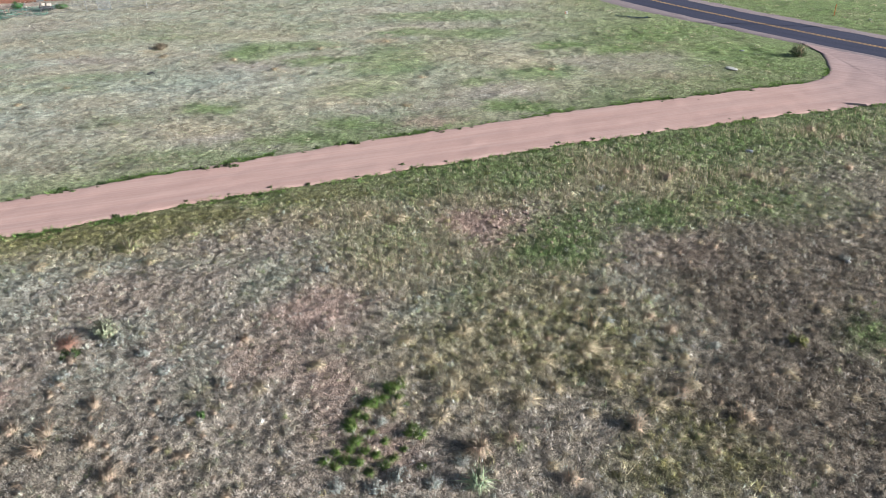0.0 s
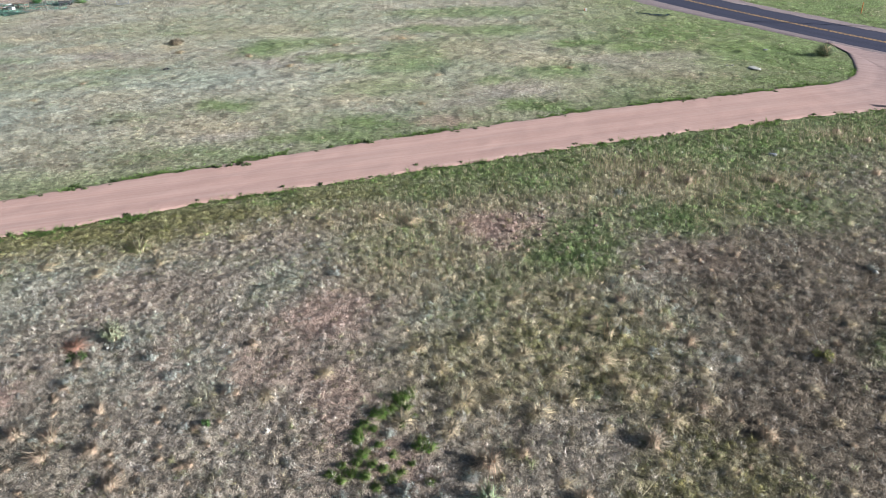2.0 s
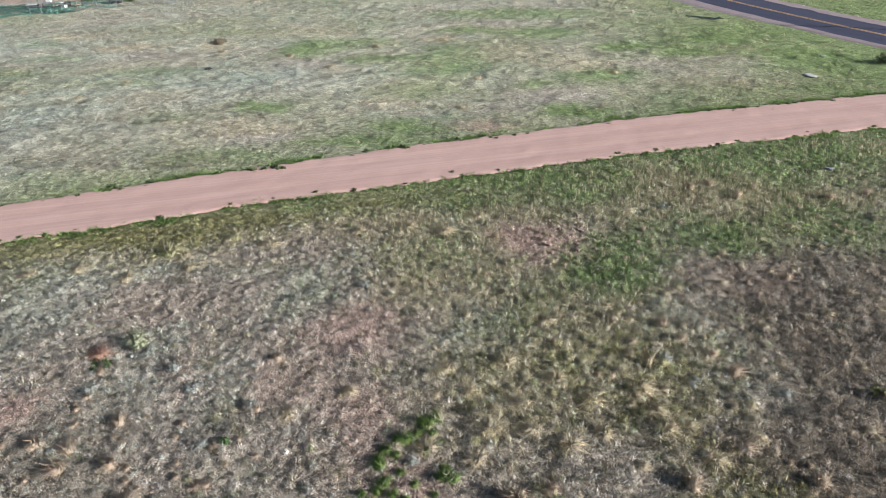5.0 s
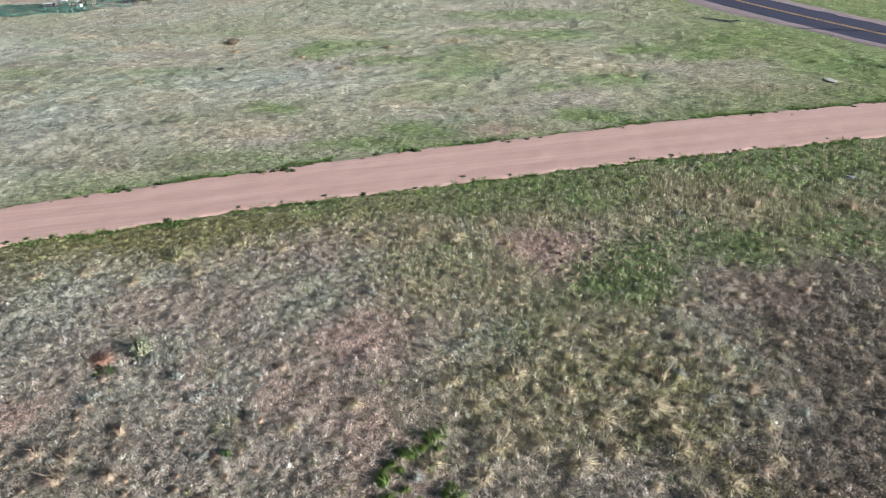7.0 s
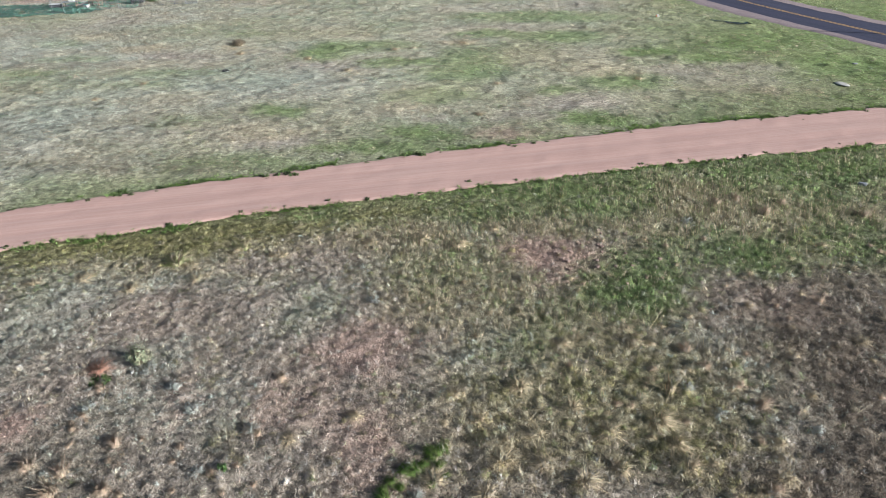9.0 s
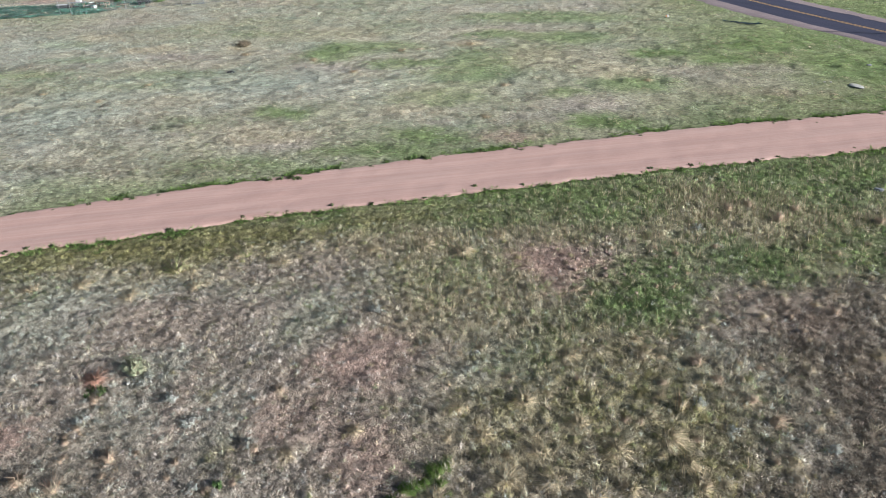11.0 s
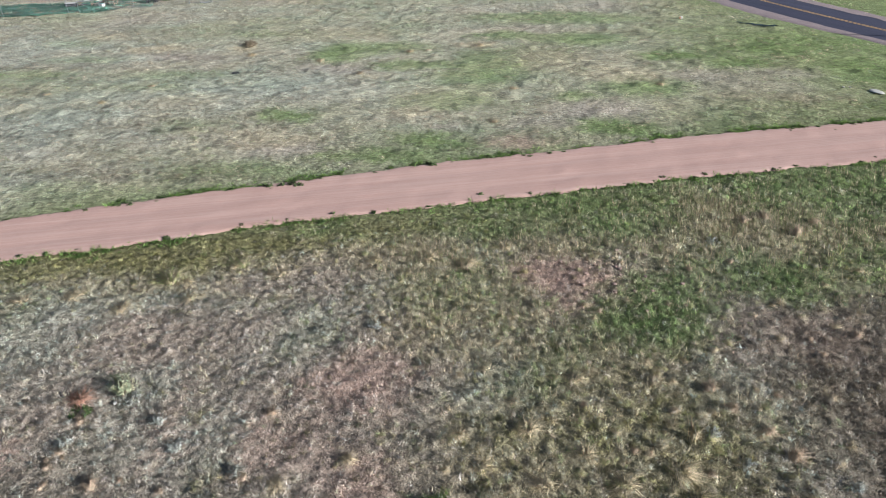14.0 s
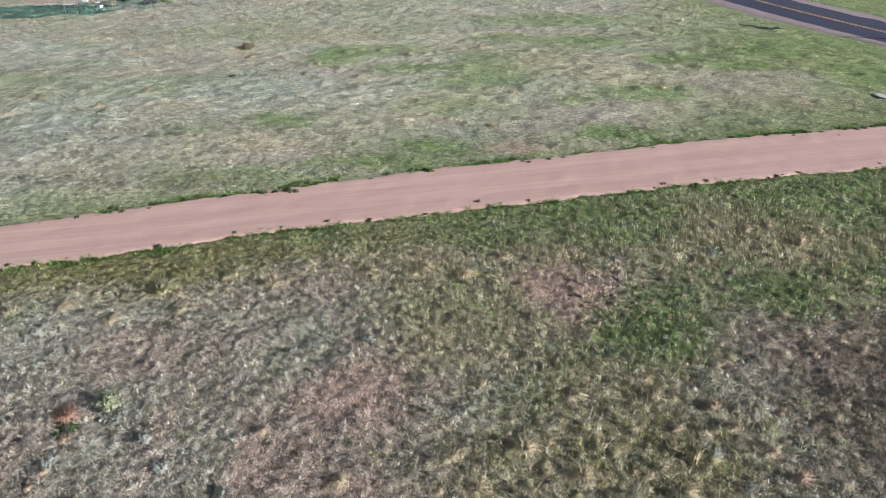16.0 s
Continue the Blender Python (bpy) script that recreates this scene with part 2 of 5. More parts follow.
patch("green", 1.1, 84.5, 9.4, 3.6, -3, 0.8)
patch("green", 23.5, 51.9, 2.2, 1.5, 1, 1.5)
patch("green", -6.9, 52.2, 3.8, 2.1, 1, 0.6)
patch("green", -22.9, 45.7, 2.4, 1.4, 1, 0.6)
patch("soil", -1.1, 43.9, 1.9, 1.2, 2, 2)
patch("soil", 14.7, 54.6, 4.8, 1.9, 0, 0.7)
patch("soil", 18.9, 54.0, 2.3, 1.3, 1, 0.7)
patch("grey", 4.2, 50.6, 3.1, 1.7, 1, 1.5)
patch("grey", 12.4, 59.8, 2.6, 1.5, 0, 1.2)
patch("grey", 18.3, 60.7, 3.5, 1.7, -0, 1.5)
patch("grey", 15.7, 57.1, 4.6, 2.1, 0, 1.4)
patch("grey", -33.8, 65.3, 4.0, 1.3, -1, 1)
patch("grey", -18.0, 60.8, 4.0, 1.7, -0, 0.8)
patch("grey", -0.1, 47.5, 2.3, 1.1, 1, 1)
patch("grey", -6.1, 46.1, 1.5, 0.7, 2, 1)
patch("grey", -14.8, 41.9, 2.2, 1.5, 2, 0.8)
patch("grey", 22.4, 85.1, 3.6, 2.2, -3, 1)
patch("straw", -16.1, 43.5, 3.4, 1.4, 2, 1.2)
patch("straw", -6.0, 70.7, 1.7, 1.3, -1, 2)
patch("straw", -26.8, 51.1, 4.1, 1.7, 1, 0.8)
patch("straw", -22.3, 75.6, 7.4, 3.2, -2, 0.6)
patch("straw", -28.7, 68.9, 1.2, 1.1, -1, 2)
patch("sage", -34.6, 47.4, 6.9, 6.6, 1, 1.2)
patch("sage", -49.7, 68.0, 7.5, 6.4, -1, 0.8)
patch("sage", -21.6, 55.2, 9.3, 5.5, 0, 0.7)
patch("green", 0.4, 35.4, 5.2, 1.0, 3, 2.5)
patch("green", 16.2, 39.4, 4.1, 2.3, 2, 1.8)
patch("green", -9.6, 31.3, 1.9, 0.6, 3, 2)
patch("green", 4.6, 27.0, 2.0, 1.4, 4, 2.6)
patch("green", 4.1, 25.1, 1.5, 1.2, 4, 2)
patch("green", 10.1, 28.8, 2.1, 1.6, 4, 1.8)
patch("green", 1.7, 23.2, 1.0, 1.1, 4, 1.0)
patch("sage", -7.8, 23.6, 1.4, 1.9, 4, 0.5)
patch("green", -7.4, 23.3, 0.9, 1.5, 4, 0.35)
patch("green", -3.5, 26.9, 2.1, 2.4, 4, 0.6)
patch("green", -1.7, 25.7, 2.7, 2.2, 4, 0.3)
patch("green", 14.3, 31.7, 2.2, 2.8, 3, 1.6)
patch("green", 7.0, 29.1, 1.9, 1.6, 4, 1)
patch("green", -1.6, 31.4, 1.6, 1.2, 3, 1.0)
patch("green", 0.6, 21.1, 0.8, 0.6, 5, 0.8)
patch("green", 4.0, 32.9, 2.1, 1.3, 3, 1.2)
patch("green", 11.3, 35.0, 1.6, 1.6, 3, 1.0)
patch("green", -19.3, 23.2, 1.4, 1.5, 4, 0.5)
patch("olive", -18.5, 28.0, 6.1, 1.4, 3, 2.2)
patch("olive", -11.9, 29.9, 3.0, 0.7, 3, 1.6)
patch("olive", 5.5, 17.1, 1.8, 1.8, 5, 1.2)
patch("olive", 1.8, 17.2, 2.6, 2.0, 5, 0.6)
patch("olive", -5.8, 32.1, 2.2, 0.6, 3, 1.2)
patch("olive", 6.5, 35.8, 2.8, 0.7, 3, 0.8)
patch("olive", 12.7, 30.5, 3.3, 2.9, 4, 0.6)
patch("olive", -8.4, 16.6, 0.7, 0.6, 4, 0.6)
patch("straw", 8.5, 34.5, 1.9, 2.8, 3, 1.8)
patch("straw", 12.7, 34.0, 0.9, 2.4, 2, 1.8)
patch("straw", -6.3, 29.1, 1.8, 1.2, 4, 1.2)
patch("straw", -3.0, 29.5, 1.5, 1.0, 3, 1.4)
patch("straw", 16.1, 33.3, 1.3, 0.9, 3, 1.4)
patch("straw", 1.8, 19.4, 3.5, 2.5, 5, 0.7)
patch("straw", 0.2, 16.6, 2.2, 1.7, 5, 0.6)
patch("straw", 4.2, 18.1, 1.8, 1.2, 5, 0.7)
patch("straw", -15.4, 25.3, 5.3, 0.7, 4, 1.8)
patch("straw", -12.0, 27.9, 1.5, 0.6, 4, 1.4)
patch("straw", -0.7, 23.0, 2.0, 1.8, 4, 0.5)
patch("straw", 11.7, 27.5, 1.3, 1.9, 4, 0.4)
patch("soil", 1.6, 28.0, 1.8, 1.9, 4, 3.4)
patch("soil", -4.7, 21.0, 1.7, 1.6, 4, 1.0)
patch("soil", -10.4, 17.6, 1.2, 1.1, 5, 1.1)
patch("soil", -14.6, 16.1, 0.8, 0.6, 5, 2.2)
patch("soil", -4.1, 16.7, 1.0, 1.1, 5, 1.3)
patch("soil", -1.4, 24.9, 0.6, 0.5, 3, 0.8)
patch("soil", -13.5, 19.1, 0.6, 0.5, 5, 0.8)
patch("soil", -6.5, 18.0, 1.6, 1.1, 5, 0.6)
patch("soil", 9.8, 24.7, 2.2, 1.6, 4, 0.7)
patch("sage", -12.6, 19.7, 1.4, 0.9, 5, 1.3)
patch("sage", -9.0, 17.8, 1.1, 1.4, 5, 0.8)
patch("sage", -11.3, 17.6, 1.6, 1.7, 5, 0.6)
patch("sage", -12.6, 14.5, 1.9, 1.4, 5, 0.7)
patch("sage", -18.0, 22.1, 2.2, 2.7, 4, 0.8)
patch("sage", -6.1, 25.8, 1.4, 1.4, 4, 0.4)
patch("olive", 5.2, 22.6, 2.3, 2.3, 2, 0.3)
patch("straw", 2.9, 21.8, 2.2, 2.2, 2, 0.35)
patch("green", 6.4, 19.8, 2.1, 1.6, 2, 0.3)
patch("green", 2.5, 18.0, 2.6, 1.9, 2, 0.2)
patch("sage", 6.5, 21.9, 2.0, 1.9, 1, 0.7)
patch("sage", -0.2, 21.7, 1.9, 2.6, 2, 0.6)
patch("sage", 3.7, 19.1, 1.8, 1.2, 2, 0.5)
patch("sage", 8.1, 19.3, 1.6, 1.6, 2, 0.4)
patch("straw", 7.2, 20.5, 1.7, 1.4, 1, 0.6)
patch("straw", 5.3, 24.2, 1.3, 0.9, 1, 0.5)
patch("straw", 9.3, 21.9, 1.2, 1.1, 2, 0.5)
patch("straw", 0.4, 64.9, 4.6, 3.2, -4, 0.8)
patch("straw", 6.2, 60.2, 4.2, 2.4, -3, 0.9)
patch("straw", -7.5, 53.6, 4.0, 2.3, -2, 0.7)
patch("green", 14.5, 18.6, 1.1, 1.7, -3, 2.6)
patch("green", 16.5, 29.5, 3.1, 2.8, -4, 1.1)
patch("green", 10.5, 28.3, 1.6, 1.4, -3, 1.5)
patch("green", 25.5, 41.5, 4.1, 2.5, -5, 2)
patch("green", 17.6, 39.4, 5.0, 1.8, -5, 1.8)
patch("straw", 22.4, 39.5, 1.6, 1.4, -5, 1.6)
patch("straw", 15.9, 32.8, 2.0, 1.1, -4, 1.2)
patch("straw", 11.1, 32.3, 1.7, 2.3, -4, 1.4)
patch("straw", -4.2, 29.2, 1.6, 1.4, -3, 1)
patch("soil", -2.0, 13.9, 1.0, 1.1, -2, 1.4)
patch("soil", -3.5, 15.4, 1.0, 1.5, -2, 0.8)
patch("soil", -5.5, 20.7, 1.3, 1.2, -3, 0.8)
# brown growth, with the lens's fall-off towards the right put into its colour
patch("brown", 13.9, 22.2, 3.4, 3.7, -3, 0.7)
patch("brown", 10.0, 15.7, 3.0, 2.8, -2, 0.8)
patch("brown", 9.6, 12.3, 2.2, 1.3, -2, 0.8)
patch("brown", 10.1, 21.5, 2.3, 4.0, 4, 0.7)
patch("brown", 6.1, 16.0, 2.9, 1.0, 5, 0.5)
patch("olive", 6.8, 12.8, 2.1, 1.3, -2, 1.2)
patch("olive", 7.2, 14.5, 1.3, 1.2, -2, 0.8)
patch("green", 41.8, 78.8, 8.1, 9.6, -10, 1.6)
patch("green", 28.2, 55.5, 3.9, 2.8, -7, 2.0)
patch("green", 26.5, 63.2, 5.9, 2.5, -8, 1.4)
patch("straw", 44.6, 78.3, 1.7, 3.0, -10, 1.6)
patch("green", -0.3, 24.3, 2.3, 3.0, 6, 0.25)
patch("green", 1.6, 20.8, 3.3, 2.7, 7, 0.3)
patch("green", 4.4, 25.0, 2.4, 1.6, 6, 0.35)
patch("green", 0.9, 22.0, 1.1, 0.8, 7, 0.3)
patch("green", 5.7, 22.3, 1.2, 1.2, 6, 0.2)
patch("green", -1.6, 27.5, 2.0, 2.1, 6, 0.4)
patch("olive", 2.4, 21.9, 3.3, 2.7, 6, 0.55)
patch("olive", 4.3, 19.8, 2.8, 1.8, 7, 0.8)
patch("olive", -0.8, 18.8, 2.3, 1.3, 7, 0.6)
patch("brown", 9.4, 21.7, 1.9, 3.5, 7, 0.6)
patch("brown", 10.0, 27.1, 2.4, 2.3, 6, 0.5)
patch("brown", -44.8, 60.9, 3.4, 1.3, -0, 0.6)
patch("brown", -44.9, 76.4, 5.4, 1.8, -2, 0.5)
patch("brown", -32.1, 65.2, 4.0, 1.3, -1, 0.6)
patch("brown", -37.8, 61.3, 3.3, 1.2, -0, 0.5)
patch("brown", -41.1, 53.3, 2.0, 1.2, 1, 0.6)
patch("brown", -16.4, 55.2, 2.8, 1.2, 0, 0.5)
patch("brown", -20.1, 47.7, 3.3, 1.1, 1, 0.4)
patch("straw", -47.2, 74.0, 2.7, 1.8, -1, 1.0)
patch("straw", -38.3, 68.3, 2.4, 1.2, -1, 1.2)
patch("straw", -46.4, 66.6, 3.7, 1.5, -1, 0.8)
patch("straw", -37.8, 48.7, 2.7, 1.4, 1, 1.0)
patch("straw", -32.8, 50.2, 2.7, 1.2, 1, 0.8)
patch("straw", -13.6, 58.8, 2.9, 1.5, 0, 0.6)
patch("straw", -8.9, 49.3, 2.4, 1.1, 1, 0.8)
patch("green", -44.5, 58.8, 2.7, 1.2, 0, 1.0)
patch("green", -48.3, 70.6, 3.2, 1.7, -1, 1.0)
patch("green", -30.8, 55.1, 2.9, 1.2, 0, 0.9)
patch("green", -11.4, 62.8, 3.6, 1.7, -0, 0.9)
patch("green", -3.5, 75.0, 3.5, 2.0, -2, 1.0)
patch("green", -29.3, 75.9, 3.9, 2.0, -2, 0.7)
# heavier brown in the left corner, painted in for the lens's darkening
patch("brown", -12.8, 14.4, 2.4, 1.6, 5, 1.1)
patch("brown", -16.6, 19.4, 1.6, 1.8, 5, 0.3)
patch("sage", -15.4, 24.8, 5.4, 0.7, 4, 1.6)
patch("sage", -17.1, 20.7, 2.3, 3.2, 4, 0.5)
# brown weights added at the right, standing in for the lens's corner darkening
patch("brown", 8.6, 15.4, 2.4, 1.8, 0, 0.9)
patch("brown", 11.5, 14.2, 3.5, 3.0, 0, 1.2)
patch("brown", 13.5, 19.5, 3.5, 3.5, 0, 0.8)
patch("brown", 16.5, 25.0, 3.5, 3.0, 0, 0.6)
patch("soil", -71, 101.5, 5.0, 2.2, 15, 3.0)
patch("soil", -63, 104, 4.0, 2.0, 15, 2.0)
patch("green", 2.8, 34.9, 5.7, 1.2, 2, 1.0)
patch("green", 10.4, 37.5, 5.9, 1.5, 2, 1.2)
patch("green", -2.9, 32.6, 3.3, 0.9, 2, 0.8)
patch("green", 14.1, 35.3, 4.1, 2.3, 2, 0.8)
patch("straw", -1.7, 27.1, 3.4, 2.7, 5, 1.0)
patch("straw", -2.4, 23.9, 2.7, 2.2, 5, 0.8)
patch("straw", -5.5, 29.2, 2.0, 1.3, 5, 1)
patch("straw", 8.4, 34.3, 3.1, 2.0, 4, 0.9)
patch("straw", 1.6, 23.2, 2.3, 2.0, 5, 0.5)
patch("straw", 1.0, 30.8, 2.6, 1.3, 4, 1.1)
patch("sage", -1.6, 29.6, 2.4, 1.2, 4, 0.7)
patch("straw", 5.6, 31.0, 1.8, 1.2, 4, 0.9)


def cover(x, y):
    """Shares of the kinds of growth at each place, as rows that add up to 1."""
    x, y = np.asarray(x, float), np.asarray(y, float)
    w = np.zeros((len(x), len(KINDS)))
    near, far = dirt_near(x), dirt_far(x)
    beyond = x > paved_near(y) + 4
    north = (y > (near + far) / 2) | (x > 33)
    a, b = fnoise(x * 0.6, y, 7.0, 1), fnoise(x, y, 2.6, 8)
    g = fnoise(x * 0.7, y, 11.0, 30)
    ns = north.astype(float)
    w[:, 0] = ns * np.clip(1.1 * a - 0.15, 0.05, 1) + (1 - ns) * (0.6 + 0.5 * b)
    w[:, 1] = ns * np.clip(1.3 * b - 0.15, 0.08, 1) + (1 - ns) * (0.12 + 0.25 * a)
    w[:, 2] = ns * np.clip(1.5 * g - 0.55, 0.05, 2) + (1 - ns) * np.clip(0.8 * b - 0.36, 0, 1)
    w[:, 3] = ns * (0.34 + 0.6 * (1 - a)) + (1 - ns) * (0.15 + 0.3 * (1 - b))
    w[:, 4] = (1 - ns) * np.clip(1.3 * a - 0.5, 0, 1) * (x < 8) + ns * 0.05
    w[:, 5] = 0.06
    w[:, 6] = (1 - ns) * np.clip((x - 3) * 0.08, 0, 1.1) + ns * np.clip(2.5 * fnoise(x * 0.45, y, 2.4, 33) - 1.6, 0, 0.6)
    # verges of the dirt road
    d1 = near - y
    s1 = (1 - ns) * np.exp(-((np.clip(d1, 0, 99) / np.clip(3.6 + 0.28 * (x + 6), 3.6, 8.5)) ** 3))
    w[:, 2] += s1 * np.clip(0.7 + (x + 9) * 0.12, 0.5, 2.2) + (1 - ns) * 1.6 * np.exp(-(np.clip(d1, 0, 99) / 0.6) ** 2)
    w[:, 5] += s1 * np.clip(1.8 - (x + 5) * 0.12, 0.3, 2.6)
    w[:, 1] += s1 * np.clip((x + 2) * 0.08, 0, 0.6) * np.clip(2.6 * vnoise(x, y, 2.2, 150) - 0.7, 0, 2)
    d2 = y - far
    w[:, 2] += ns * (x < 34) * np.clip(2.4 * fnoise(x, y * 0, 3.2, 155) - 0.45, 0, 1.5) * (0.8 * np.exp(-(np.clip(d2, 0, 99) / 0.7) ** 2) + 0.7 * np.exp(-(np.clip(d2, 0, 99) / 2.6) ** 2))
    # the strip along the paved road and the field past it
    e = paved_near(y) - x
    w[:, 2] += ns * 2.0 * np.exp(-((np.clip(e - 1.0, 0, 99) / 4.0) ** 2)) * (x < paved_near(y))
    w[:, 2] += beyond * 3.0 + ns * 1.1 * np.clip((x - 6) / 14, 0, 1)
    # extra olive to the right, partly painting in the lens's fall-off there
    w[:, 5] += ns * 0.9 * np.clip((x - 6) / 14, 0, 1)
    w[:, 1] += beyond * 0.6
    # single patches, their rims frayed
    wx = x + 2.2 * (fnoise(x, y, 2.2, 50) - 0.5) + 1.3 * (fnoise(x, y, 0.8, 52) - 0.5)
    wy = y + 2.2 * (fnoise(x, y, 2.2, 60) - 0.5) + 1.3 * (fnoise(x, y, 0.8, 62) - 0.5)
    for k, px, py, rx, ry, t, s in PATCHES:
        u, v = (wx - px) * math.cos(t) + (wy - py) * math.sin(t), -(wx - px) * math.sin(t) + (wy - py) * math.cos(t)
        w[:, k] += (1.45 + (k == 2) * ns * (0.9 if px > -22 else -0.4)) * s * np.exp(-(((u / rx) ** 2 + (v / ry) ** 2) ** 1.6))
    w = (w / w.sum(1, keepdims=True)) ** 1.3
    return w / w.sum(1, keepdims=True)


MAP_X, MAP_Y, MAP_STEP = np.arange(-110, 80, 0.3), np.arange(3, 118, 0.3), 0.3
MAP = cover(*(a.ravel() for a in np.meshgrid(MAP_X, MAP_Y))).reshape(len(MAP_Y), len(MAP_X), len(KINDS))


def cover_at(x, y):
    """The same shares, read off a map of the place."""
    i = np.clip(np.rint((x - MAP_X[0]) / MAP_STEP + rng.normal(0, 0.9, len(x))), 0, len(MAP_X) - 1).astype(int)
    j = np.clip(np.rint((y - MAP_Y[0]) / MAP_STEP + rng.normal(0, 0.9, len(x))), 0, len(MAP_Y) - 1).astype(int)
    return MAP[j, i]


# ground tints, all but the bare soil's, are darkened for shade between tufts
SOIL_TINT = np.array([(0.16, 0.13, 0.112), (0.2, 0.165, 0.105), (0.075, 0.095, 0.035), (0.18, 0.18, 0.125), (0.31, 0.195, 0.16), (0.11, 0.1, 0.045), (0.1, 0.082, 0.06)])
# sage is tinted bluer, which puts the far field's haze into leaf colour
BLADE_TINT = np.array([(0.465, 0.405, 0.36), (0.57, 0.5, 0.35), (0.21, 0.305, 0.105), (0.46, 0.495, 0.425), (0.5, 0.37, 0.315), (0.285, 0.272, 0.105), (0.245, 0.202, 0.155)])
BLADE_HIGH = np.array([0.14, 0.2, 0.14, 0.14, 0.09, 0.14, 0.16])


def relief(x, y):
    """The ground's small ups and downs, flat under the roads."""
    z = 0.03 + 0.16 * (fnoise(x, y, 5.0, 70) - 0.5) + 0.05 * (vnoise(x, y, 0.9, 80) - 0.5)
    open_field = np.clip((y - dirt_far(x) - 1) / 6, 0, 1)
    z = z + 0.2 * open_field * (fnoise(x * 0.5, y * 1.1, 3.6, 75) - 0.5)
    return np.where(on_dirt(x, y, 0.5) | on_paved(x, y, 2.5), -0.03, np.maximum(z - 0.02, -0.02))


def cushions(x, y):
    """The swelling of the grass: cushions a hand or two wide, broader and lower in the grazed field."""
    field = np.clip((y - dirt_far(x) - 1) / 10, 0, 1)
    near = 0.09 * np.clip(vnoise(x, y, 0.23, 81) - 0.25, 0, 1) + 0.09 * np.clip(vnoise(x, y, 0.8, 85) - 0.35, 0, 1)
    wide = 0.24 * np.clip(vnoise(x * 0.75, y, 0.8, 87) - 0.4, 0, 1) + 0.18 * np.clip(vnoise(x * 0.6, y, 2.4, 89) - 0.45, 0, 1)
    return near + field * (wide - near)


def hummocks(x, y):
    """Height of the grown surface, dying out towards the roads."""
    off = np.where(x < 31, np.maximum(dirt_near(x) - y, y - dirt_far(x)), 1.0)
    z = relief(x, y)
    return z + np.clip((off - 0.4) / 1.2, 0, 1) * (z > -0.025) * cushions(x, y)


# ---- ground: one sheet to the horizon ----
def spaced(lo, hi, step, reach):
    mid = list(np.arange(lo, hi, step))
    s = step
    a, b = lo, mid[-1]
    left, right = [], []
    while b - mid[-1] < reach:
        s *= 1.35
        a, b = a - s, b + s
        left.append(a), right.append(b)
    return np.array(left[::-1] + mid + right)


def graded(lo, a, b, hi, fine, coarse, reach):
    """Steps along one axis: fine between a and b, coarse out to lo and hi, then ever wider."""
    v = spaced(lo, hi, coarse, reach)
    return np.unique(np.round(np.concatenate([v[(v < a) | (v > b)], np.arange(a, b, fine)]), 4))


gx, gy = graded(-92, -36, 30, 66, 0.2, 0.5, 2400), graded(6, 10, 37, 112, 0.2, 0.42, 2400)
GX, GY = np.meshgrid(gx, gy)
X, Y = GX.ravel(), GY.ravel()
inside = (X > -120) & (X < 90) & (Y > -20) & (Y < 140)
Z = np.full(len(X), -0.05)
Z[inside] = hummocks(X[inside], Y[inside])
Z[Z > -0.025] -= 0.03
nx, ny = len(gx), len(gy)
idx = np.arange(nx * ny).reshape(ny, nx)
quads = np.stack([idx[:-1, :-1], idx[:-1, 1:], idx[1:, 1:], idx[1:, :-1]], -1).reshape(-1, 4)
gm = bpy.data.meshes.new("ground")
gm.vertices.add(len(X))
gm.vertices.foreach_set("co", np.stack([X, Y, Z], 1).ravel())
gm.loops.add(quads.size)
gm.loops.foreach_set("vertex_index", quads.ravel())
gm.polygons.add(len(quads))
gm.polygons.foreach_set("loop_start", np.arange(len(quads)) * 4)
gm.update(calc_edges=True)
SHARE = cover_at(X, Y)
THATCH = 0.62 + 0.5 * np.clip((Y - dirt_far(X)) / 8, 0, 1)  # the grazed field is closed turf, the near side lets soil through
tint = gm.attributes.new("tint", "FLOAT_COLOR", "POINT")
tint.data.foreach_set("color", np.concatenate([SHARE @ SOIL_TINT + THATCH[:, None] * (SHARE @ (0.7 * BLADE_TINT - SOIL_TINT)), np.ones((len(X), 1))], 1).ravel())
gm.shade_smooth()
gm.materials.append(SOIL)
tagged(new("ground", gm), "dry prairie ground of pinkish soil and thatch", "ground", kind="structure")


# ---- the roads ----
def strip(name, rows, mat):
    """A sheet through rows of points, each row running across."""
    n = len(rows[0])
    faces = [(i * n + j, i * n + j + 1, (i + 1) * n + j + 1, (i + 1) * n + j) for i in range(len(rows) - 1) for j in range(n - 1)]
    return mesh_object(name, [p for r in rows for p in r], faces, mat, True)


